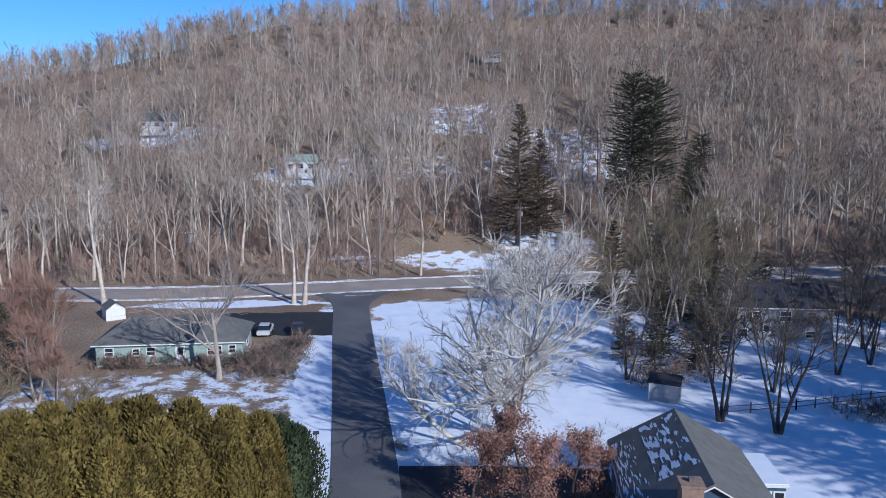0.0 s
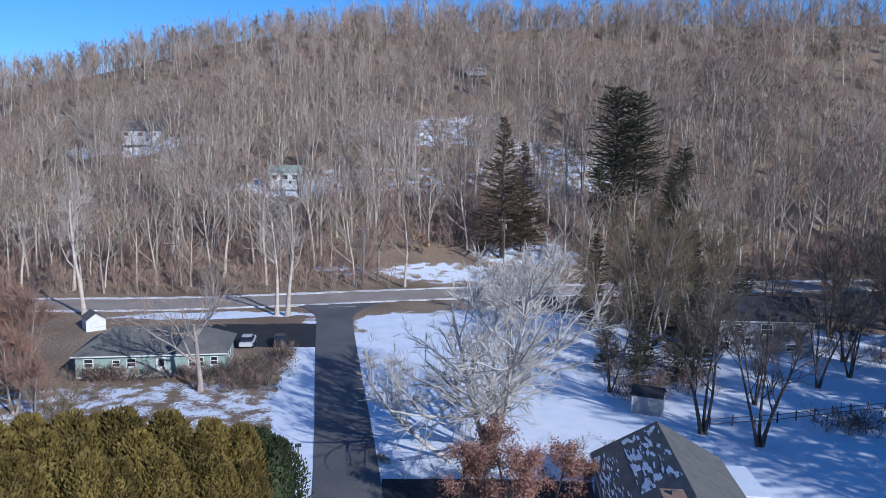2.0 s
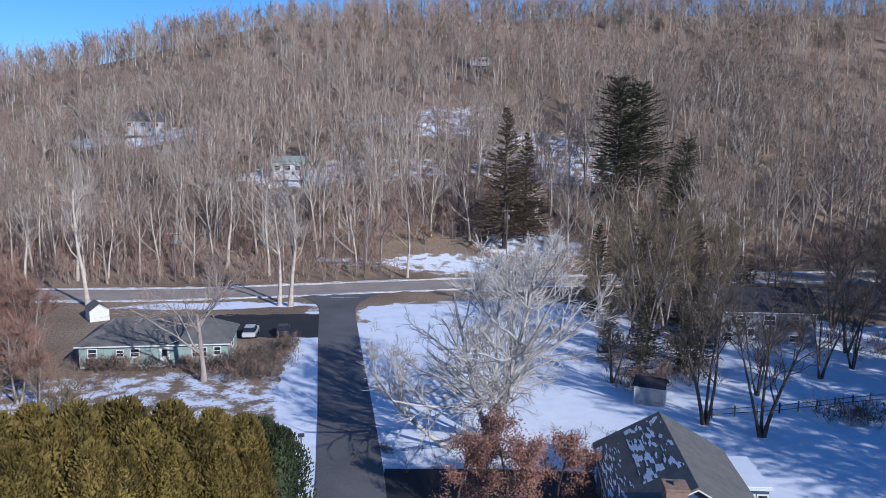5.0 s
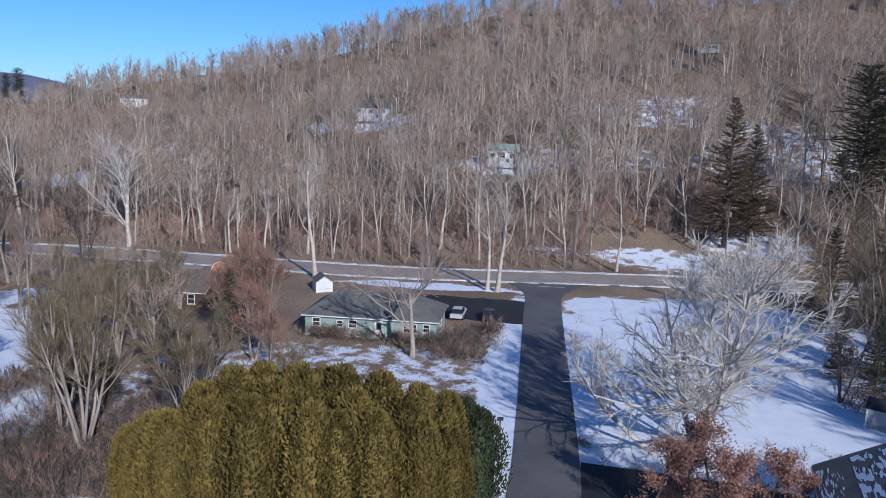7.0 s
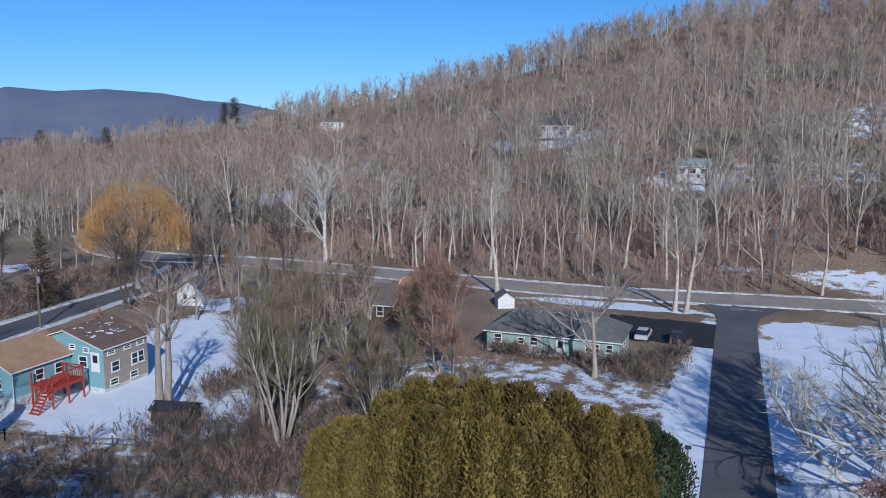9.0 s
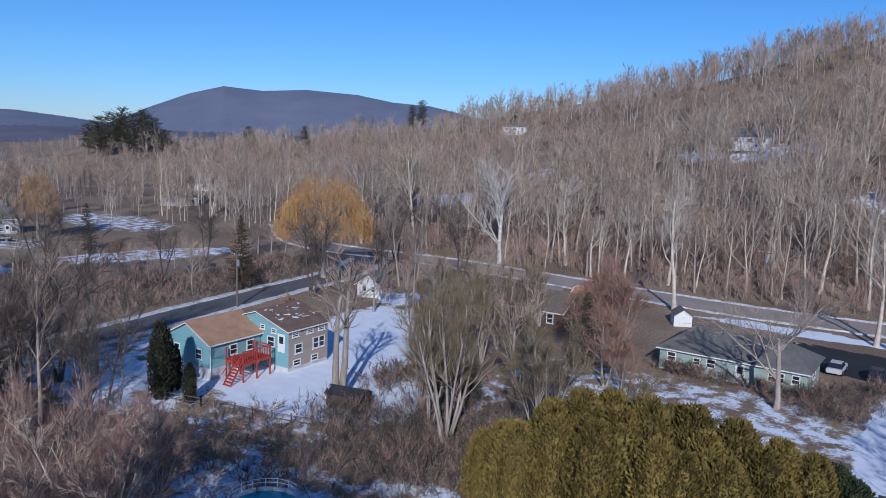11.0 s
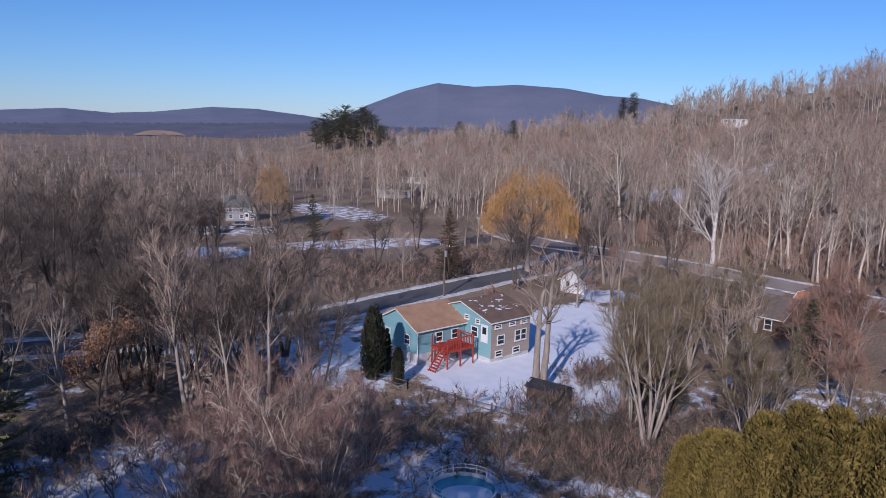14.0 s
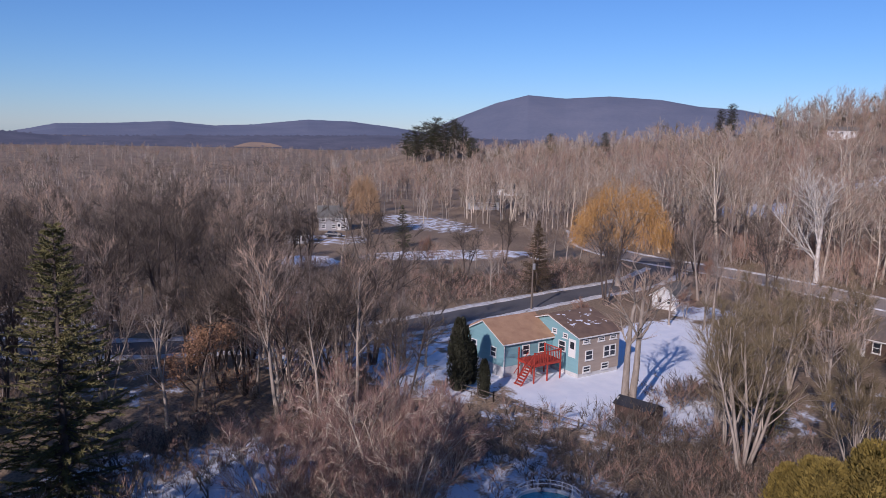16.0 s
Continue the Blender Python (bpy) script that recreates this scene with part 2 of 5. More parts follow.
def prism(profile, x0, x1):
    """A profile in y and z drawn out along x."""
    bm = bmesh.new()
    a = [bm.verts.new((x0, y, z)) for y, z in profile]
    b = [bm.verts.new((x1, y, z)) for y, z in profile]
    k = len(profile)
    bm.faces.new(a[::-1])
    bm.faces.new(b)
    for i in range(k):
        bm.faces.new((a[i], a[(i + 1) % k], b[(i + 1) % k], b[i]))
    bmesh.ops.recalc_face_normals(bm, faces=bm.faces[:])
    return bm


def rod(p, q, r0, r1=None, n=8):
    """A tapered round bar from p to q."""
    r1 = r0 if r1 is None else r1
    bm = bmesh.new()
    p, q = Vector(p), Vector(q)
    t = (q - p).to_track_quat("Z", "Y").to_matrix()
    rings = [[bm.verts.new(c + t @ Vector((r * math.cos(2 * math.pi * i / n), r * math.sin(2 * math.pi * i / n), 0))) for i in range(n)] for c, r in ((p, r0), (q, r1))]
    for i in range(n):
        bm.faces.new((rings[0][i], rings[0][(i + 1) % n], rings[1][(i + 1) % n], rings[1][i]))
    bm.faces.new(rings[0][::-1])
    bm.faces.new(rings[1])
    return bm


def thing(name, m, label, category, group=""):
    ob = new(name)
    ob.empty_display_size = 0.5
    ob.matrix_basis = m
    return tagged(ob, label, category, group)


# ---- land ----
# Snow left on the open ground: centre, half sizes, turn in degrees, depth of cover.
SNOW = (
    (-13.8, 84, 2.6, 32, 7, 0.75), (13, 92, 23, 30, 0, 0.85), (44, 74, 26, 22, 0, 0.95), (52, 96, 22, 16, 0, 0.8),
    (-4, 117, 6, 6, 0, 0.9), (-34, 121.5, 13, 2.0, 6, 0.9), (5, 157, 14, 6, 0, 0.5), (24, 170, 12, 7, 0, 0.5), (-18, 156, 6, 3, 0, 0.42),
    (4, 250, 24, 12, 0, 0.46), (34, 222, 20, 20, 0, 0.46), (-14, 213, 28, 10, 0, 0.43), (-37, 207, 15, 8, 0, 0.55),
    (-96, 258, 26, 9, 0, 0.55), (-193, 208, 22, 12, 0, 0.66), (-172, 245, 22, 7, 0, 0.5), (-30, 78, 17, 8.5, 5, 0.45),
    (-46, 77, 10, 7, 0, 0.40), (-66, 55, 14, 11, 0, 0.82), (-76, 70, 7, 17, 35, 0.75), (-79, 38, 10, 8, 0, 0.55),
    (-58, 40, 9, 5, 0, 0.4), (-91, 36, 9, 16, 5, 0.45), (-49, 60, 3, 10, 20, 0.42), (-156, 80, 7, 20, -10, 0.5),
    (-158, 46, 7, 6, 0, 0.66), (-188, 62, 10, 9, 0, 0.42), (-61, 7, 6, 11, 0, 0.62), (-46, 31, 9, 7, 0, 0.5),
    (-38, 40, 5, 3.5, 0, 0.48), (-8, 64, 9, 10, 0, 0.55), (-215, 100, 25, 12, 0, 0.45), (-125, 30, 12, 10, 0, 0.42),
    (-120, -5, 14, 10, 0, 0.42), (-86, 5, 8, 6, 0, 0.36), (-90, 92, 4, 5, 0, 0.6),
)


def snow_depth(x, y):
    far = math.hypot(x, y)
    best = 0.14 if far > 55 else 0.2
    if far > 380:
        best = 0.0
    for cx, cy, a, b, turn, depth in SNOW:
        c, s = math.cos(radians(turn)), math.sin(radians(turn))
        u, v = ((x - cx) * c + (y - cy) * s) / a, (-(x - cx) * s + (y - cy) * c) / b
        d = math.hypot(u, v)
        if d < 1.5:
            best = max(best, depth * min(1.0, max(0.0, (1.5 - d) / 0.6)))
    return best


def ground_z(x, y):
    r = math.hypot(x, y)
    return terr(x, y) if r < 650 else terr(x * 650 / r, y * 650 / r) * (650 / r) ** 0.7 - (r - 650) * 0.006


def build_ground():
    azs = [-180 + 6 * i for i in range(20)] + [-60 + 0.6 * i for i in range(300)] + [120 + 6 * i for i in range(10)]
    rs = [0.0, 10, 20] + [24 + 1.7 * i for i in range(105)] + [204 + 9 * i for i in range(50)] + [700, 800, 1000, 1400, 2000, 3000, 4600]
    verts, snow = [], []
    for r in rs:
        for az in azs:
            x, y = -r * math.sin(radians(az)), r * math.cos(radians(az))
            verts.append((x, y, ground_z(x, y)))
            snow.append(snow_depth(x, y))
    k = len(azs)
    i, j = np.meshgrid(np.arange(len(rs) - 1), np.arange(k), indexing="ij")
    a, b = (i * k + j).ravel(), (i * k + (j + 1) % k).ravel()
    tris = np.concatenate([np.stack([a, a + k, b], 1), np.stack([b, a + k, b + k], 1)])
    tris = tris[:, ::-1]
    me = flat_mesh("ground", verts, tris, [ground_material()], smooth=True)
    me.attributes.new("snow", "FLOAT", "POINT").data.foreach_set("value", np.array(snow, np.float32))
    return tagged(new("ground", me), "brown leaf litter and dead grass under patchy snow", "ground", kind="structure")


def smooth_line(points, step=1.5):
    """Points along a curve that passes through the given ones."""
    pts = [Vector(p).to_2d() for p in points]
    pts = [2 * pts[0] - pts[1]] + pts + [2 * pts[-1] - pts[-2]]
    out = []
    for a, b, c, d in zip(pts, pts[1:], pts[2:], pts[3:]):
        k = max(2, int((c - b).length / step))
        for i in range(k):
            t = i / k
            out.append(0.5 * (2 * b + (c - a) * t + (2 * a - 5 * b + 4 * c - d) * t * t + (3 * b - a - 3 * c + d) * t ** 3))
    return out + [pts[-2]]


def ribbon(name, points, width, material, label, category, z=0.05, flare=0.0, shift=0.0, rough_edge=0.0, crown=0.0, seed=1):
    """A strip along a line, with thickness; shift moves it sideways to the left, flare widens its end."""
    rng = random.Random(seed)
    line = smooth_line(points)
    bm, rows = bmesh.new(), []
    for i, p in enumerate(line):
        d = (line[min(i + 1, len(line) - 1)] - line[max(i - 1, 0)]).normalized()
        n = Vector((-d.y, d.x))
        w = width / 2 + flare * max(0.0, 1 - (len(line) - 1 - i) / 9) ** 2
        cells = []
        for s in (-1, -0.4, 0.4, 1):
            q = p + n * (shift + s * w + rng.uniform(-rough_edge, rough_edge))
            g = terr(q.x, q.y) + z
            if abs(s) < 1:
                g += crown * rng.uniform(0.35, 1.2)
            cells.append(bm.verts.new((q.x, q.y, g)))
        low = [bm.verts.new((c.co.x, c.co.y, c.co.z - z - 0.3)) for c in (cells[0], cells[-1])]
        rows.append(cells + low)
    for a, b in zip(rows, rows[1:]):
        for k in range(3):
            bm.faces.new((a[k], a[k + 1], b[k + 1], b[k]))
        bm.faces.new((a[4], a[0], b[0], b[4]))
        bm.faces.new((a[3], a[5], b[5], b[3]))
    bmesh.ops.recalc_face_normals(bm, faces=bm.faces[:])
    me = bpy.data.meshes.new(name)
    bm.to_mesh(me)
    bm.free()
    me.materials.append(material)
    return tagged(new(name, me), label, category, kind="structure")


build_ground()
MAIN_ROAD = list(zip(ROAD_X, ROAD_Y))[1:]
SIDE_ROAD = [(-2.5, 20), (-4.6, 40), (-6.1, 57), (-8.2, 73), (-11.2, 94), (-14.2, 116), (-15.8, 131)]
BRANCH_ROAD = [(-150, -70), (-125, -35), (-106, -6), (-99.5, 14), (-97.8, 28), (-99, 42), (-103.3, 58), (-109, 79), (-114, 98), (-123, 114), (-132, 121)]
ribbon("main_road", MAIN_ROAD, 8.6, M["old_asphalt"], "pale worn asphalt road along the foot of the hill", "road", 0.05)
ribbon("side_road", SIDE_ROAD, 5.6, M["grey_asphalt"], "dark grey asphalt lane that meets the main road", "road", 0.06, flare=4.5)
ribbon("branch_road", BRANCH_ROAD, 6.0, M["grey_asphalt"], "grey asphalt road curving past the teal house", "road", 0.055, flare=3.0)
for shift, wide, seed in ((5.2, 1.3, 3), (-5.0, 0.8, 4)):
    ribbon("snow_bank", MAIN_ROAD, wide, M["dirty_snow"], "thin ploughed snow along the road edge", "snow bank", 0.06, shift=shift, rough_edge=0.35, crown=0.16, seed=seed)
for shift, wide, seed in ((4.0, 1.7, 5), (-3.9, 1.5, 6)):
    ribbon("snow_bank", BRANCH_ROAD[:-1], wide, M["dirty_snow"], "ploughed snow along the branch road", "snow bank", 0.06, shift=shift, rough_edge=0.3, crown=0.2, seed=seed)
ribbon("lot_driveway", [(-33, 108.5), (-25, 109), (-15.2, 109.5)], 13.5, M["asphalt"], "dark wet asphalt driveway beside the mint house", "driveway", 0.04, rough_edge=0.4)
ribbon("near_driveway", [(-3.6, 56.5), (6, 56.5), (13.5, 56)], 9.0, M["asphalt"], "dark asphalt driveway before the blue house", "driveway", 0.045)
ribbon("brown_house_driveway", [(-80, 122), (-76, 112), (-72, 100)], 5.0, M["old_asphalt"], "worn asphalt driveway beside the barn shed", "driveway", 0.04, rough_edge=0.3)
for k in range(2):
    bm = box(-1.1, 1.1, -0.09, 0.09, 0.0, 0.012)
    me = bpy.data.meshes.new("stop_line")
    bm.to_mesh(me)
    bm.free()
    me.materials.append(M["paint"])
    ob = new("stop_line", me)
    ob.matrix_basis = pose(-13.2 - 2.4 * k, 128.5 - 0.3 * k, 0.066, 0, 0, 8)
    tagged(ob, "faded white stop line on the asphalt", "road marking", kind="structure")


def mountain(name, rows, far, label, material, rough):
    """A distant wooded ridge: heading and height of its crest in degrees, at a distance."""
    rng = random.Random(len(name))
    azs = np.arange(rows[0][0], rows[-1][0], -0.12)
    crest = np.interp(-azs, [-a for a, _ in rows], [e for _, e in rows])
    verts = []
    steps = (0.0, 0.5, 0.8, 0.93, 1.0)
    for az, e in zip(azs, crest):
        for s in steps:
            r = far * (0.72 + 0.28 * s)
            z0 = -30.0
            top = EYE + far * math.tan(radians(e + rng.uniform(-rough, rough) * (s == 1)))
            z = z0 + (top - z0) * math.sin(s * math.pi / 2) ** 1.2
            verts.append((-r * math.sin(radians(az)), r * math.cos(radians(az)), z + (0)))
    k = len(steps)
    i, j = np.meshgrid(np.arange(len(azs) - 1), np.arange(k - 1), indexing="ij")
    a = (i * k + j).ravel()
    tris = np.concatenate([np.stack([a, a + k, a + 1], 1), np.stack([a + 1, a + k, a + k + 1], 1)])
    me = flat_mesh(name, verts, tris, [material], smooth=True)
    return tagged(new(name, me), label, "mountain", kind="structure")


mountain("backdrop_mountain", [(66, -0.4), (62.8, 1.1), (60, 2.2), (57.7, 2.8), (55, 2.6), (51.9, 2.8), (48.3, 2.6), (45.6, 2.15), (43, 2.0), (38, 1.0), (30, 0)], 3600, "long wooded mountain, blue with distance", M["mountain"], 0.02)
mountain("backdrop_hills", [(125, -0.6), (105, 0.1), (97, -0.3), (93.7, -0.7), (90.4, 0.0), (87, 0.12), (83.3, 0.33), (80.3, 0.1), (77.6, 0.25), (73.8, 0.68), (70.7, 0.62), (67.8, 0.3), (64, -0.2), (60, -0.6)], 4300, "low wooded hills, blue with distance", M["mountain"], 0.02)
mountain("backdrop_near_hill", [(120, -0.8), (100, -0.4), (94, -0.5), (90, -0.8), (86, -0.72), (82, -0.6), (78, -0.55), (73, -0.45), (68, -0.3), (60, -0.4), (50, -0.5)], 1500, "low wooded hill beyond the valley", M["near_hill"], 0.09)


def far_field():
    """A pale field on a far slope, let into the hill as a slightly domed sheet."""
    bm, rows = bmesh.new(), []
    for i in range(13):
        az = 75.6 + 3.4 * i / 12
        wide = math.sin(math.pi * (i + 0.6) / 13.2)
        row = []
        for j in range(5):
            r = 1275 + 60 * wide * j / 4
            e = -1.36 + (0.36 * j / 4) * wide + 0.02 * math.sin(i * 0.9)
            row.append(bm.verts.new((-r * math.sin(radians(az)), r * math.cos(radians(az)), EYE + r * math.tan(radians(e)))))
        rows.append(row)
    for a, b in zip(rows, rows[1:]):
        for k in range(4):
            bm.faces.new((a[k], a[k + 1], b[k + 1], b[k]))
    bmesh.ops.recalc_face_normals(bm, faces=bm.faces[:])
    me = bpy.data.meshes.new("backdrop_field")
    bm.to_mesh(me)
    bm.free()
    me.materials.append(M["field"])
    return tagged(new("backdrop_field", me), "pale dry field on a far hillside", "field", kind="structure")


far_field()


# ---- trees ----


class Wood:
    """Gathers the tubes of trunk and limbs, and the blades of the twigs, of one tree."""

    def __init__(self, seed):
        self.rng = np.random.default_rng(seed)
        self.v, self.t, self.n = [], [], 0
        self.bv = []

    def tube(self, pts, radii, sides):
        pts, radii = np.asarray(pts), np.maximum(np.asarray(radii), 0.014)
        k = len(pts)
        d = np.gradient(pts, axis=0)
        d /= np.linalg.norm(d, axis=1, keepdims=True) + 1e-9
        ref = np.where(np.abs(d[:, 2:3]) > 0.9, [[1.0, 0, 0]], [[0, 0, 1.0]])
        u = np.cross(d, ref)
        u /= np.linalg.norm(u, axis=1, keepdims=True) + 1e-9
        w = np.cross(d, u)
        a = np.arange(sides) * 2 * np.pi / sides
        ring = pts[:, None] + radii[:, None, None] * (np.cos(a)[None, :, None] * u[:, None] + np.sin(a)[None, :, None] * w[:, None])
        self.v.append(ring.reshape(-1, 3))
        i, j = np.meshgrid(np.arange(k - 1), np.arange(sides), indexing="ij")
        p, q = (i * sides + j).ravel() + self.n, (i * sides + (j + 1) % sides).ravel() + self.n
        self.t.append(np.concatenate([np.stack([p, q, p + sides], 1), np.stack([q, q + sides, p + sides], 1)]))
        self.n += k * sides

    def blades(self, p, d, length, width):
        """Thin tapering blades from p along d: one triangle each."""
        side = np.cross(d, self.rng.normal(size=d.shape))
        side /= np.linalg.norm(side, axis=1, keepdims=True) + 1e-9
        self.bv.append(np.stack([p - side * width / 2, p + side * width / 2, p + d * length], 1).reshape(-1, 3))

    def branch(self, p, d, length, r, seg, wander, up):
        pts, dirs = [p], []
        for _ in range(seg):
            d = d + self.rng.normal(size=3) * wander + np.array([0, 0, up])
            d = d / np.linalg.norm(d)
            p = p + d * length / seg
            pts.append(p)
            dirs.append(d)
        return np.array(pts), np.array(dirs + dirs[-1:])

    def grow(self, p, d, length, r, level, cfg):
        seg = cfg["seg"][level]
        pts, dirs = self.branch(p, d, length, r, seg, cfg["wander"][level], cfg["up"][level])
        tip = cfg["tip"][level]
        radii = r * (1 - (1 - tip) * np.linspace(0, 1, seg + 1))
        if level == 0:
            radii[0] *= 1.35
        self.tube(pts, radii, cfg["sides"][level])
        last = level == len(cfg["kids"]) - 1
        k = cfg["kids"][level]
        f = np.sort(self.rng.uniform(cfg["first"][level], 1.0, k))
        where = np.stack([np.interp(f * seg, np.arange(seg + 1), pts[:, c]) for c in range(3)], 1)
        along = dirs[np.minimum((f * seg).astype(int), seg)]
        turn = self.rng.normal(size=(k, 3))
        turn -= (turn * along).sum(1, keepdims=True) * along
        turn /= np.linalg.norm(turn, axis=1, keepdims=True) + 1e-9
        ang = np.radians(self.rng.uniform(*cfg["angle"][level], k))[:, None]
        out = along * np.cos(ang) + turn * np.sin(ang)
        if last:
            out[:, 2] += cfg["lift"]
            out /= np.linalg.norm(out, axis=1, keepdims=True)
            size = self.rng.uniform(0.5, 1.2, (k, 1)) * cfg["twig"]
            self.blades(where, out, size, cfg["blade"])
            return
        for i in range(k):
            fall = 1 - cfg["fall"][level] * (f[i] - cfg["first"][level]) / (1 - cfg["first"][level] + 1e-9)
            rr = np.interp(f[i], np.linspace(0, 1, seg + 1), radii) * cfg["thin"][level]
            self.grow(where[i], out[i], length * cfg["ratio"][level] * fall * self.rng.uniform(0.75, 1.2), rr, level + 1, cfg)

    def trunk_mesh(self, name, material):
        return flat_mesh(name, np.concatenate(self.v), np.concatenate(self.t), [material], smooth=True)

    def blade_arrays(self):
        v = np.concatenate(self.bv)
        return v, np.arange(len(v)).reshape(-1, 3)

    def crown_mesh(self, name, material):
        return flat_mesh(name, *self.blade_arrays(), [material])


def cfg(kids, ratio, angle, first, twig, blade, **more):
    k = len(kids)
    base = dict(kids=kids, ratio=ratio, angle=angle, first=first, twig=twig, blade=blade, lift=0.25,
                seg=(8, 6, 4, 3)[:k], wander=(0.05, 0.13, 0.2, 0.25)[:k], up=(0.03, 0.09, 0.08, 0.05)[:k],
                tip=(0.25, 0.2, 0.25, 0.3)[:k], sides=(8, 5, 4, 3)[:k], fall=(0.55, 0.4, 0.3, 0.3)[:k], thin=(0.55, 0.55, 0.6, 0.6)[:k])
    base.update(more)
    return base


def bare_tree(seed, h, r, c, stems=1, splay=0.0, lean=(0, 0), bark="bark", twig="twig"):
    """Trunk mesh and crown mesh of a leafless tree."""
    w = Wood(seed)
    for s in range(stems):
        a = s * 2 * math.pi / stems + w.rng.uniform(0, 1)
        tilt = splay * w.rng.uniform(0.5, 1.2)
        d = np.array([lean[0] + tilt * math.cos(a), lean[1] + tilt * math.sin(a), 1.0])
        p = np.array([0.5 * r * math.cos(a), 0.5 * r * math.sin(a), -0.3]) * (stems > 1) + np.array([0, 0, -0.3]) * (stems == 1)
        w.grow(p, d / np.linalg.norm(d), h * (0.86 if s == 0 else w.rng.uniform(0.65, 0.9)), r * (1 if stems == 1 else w.rng.uniform(0.6, 0.9)), 0, c)
    return w.trunk_mesh("trunk", M[bark]), w.crown_mesh("crown", M[twig]), w


def tree_thing(kind_name, meshes, m, label, category="tree", group=""):
    ob = thing(kind_name, m, label, category, group)
    child("trunk", meshes[0], ob)
    child("crown", meshes[1], ob)
    return ob


def on(x, y, turn=0.0, size=1.0, sink=0.0):
    return pose(x, y, terr(x, y) - sink, 0, 0, turn) @ Matrix.Scale(size, 4)


FULL = dict(kids=(11, 7, 5, 8), ratio=(0.5, 0.5, 0.5), angle=((30, 60), (28, 55), (25, 55), (10, 36)), first=(0.3, 0.25, 0.2, 0.1), seg=(8, 5, 3, 2), sides=(8, 5, 3, 3))
WOOD = dict(ratio=(0.42, 0.5), angle=((25, 50), (25, 55), (10, 36)), seg=(6, 3, 2), sides=(6, 4, 3), first=(0.35, 0.2, 0.05), up=(0.03, 0.11, 0.08))

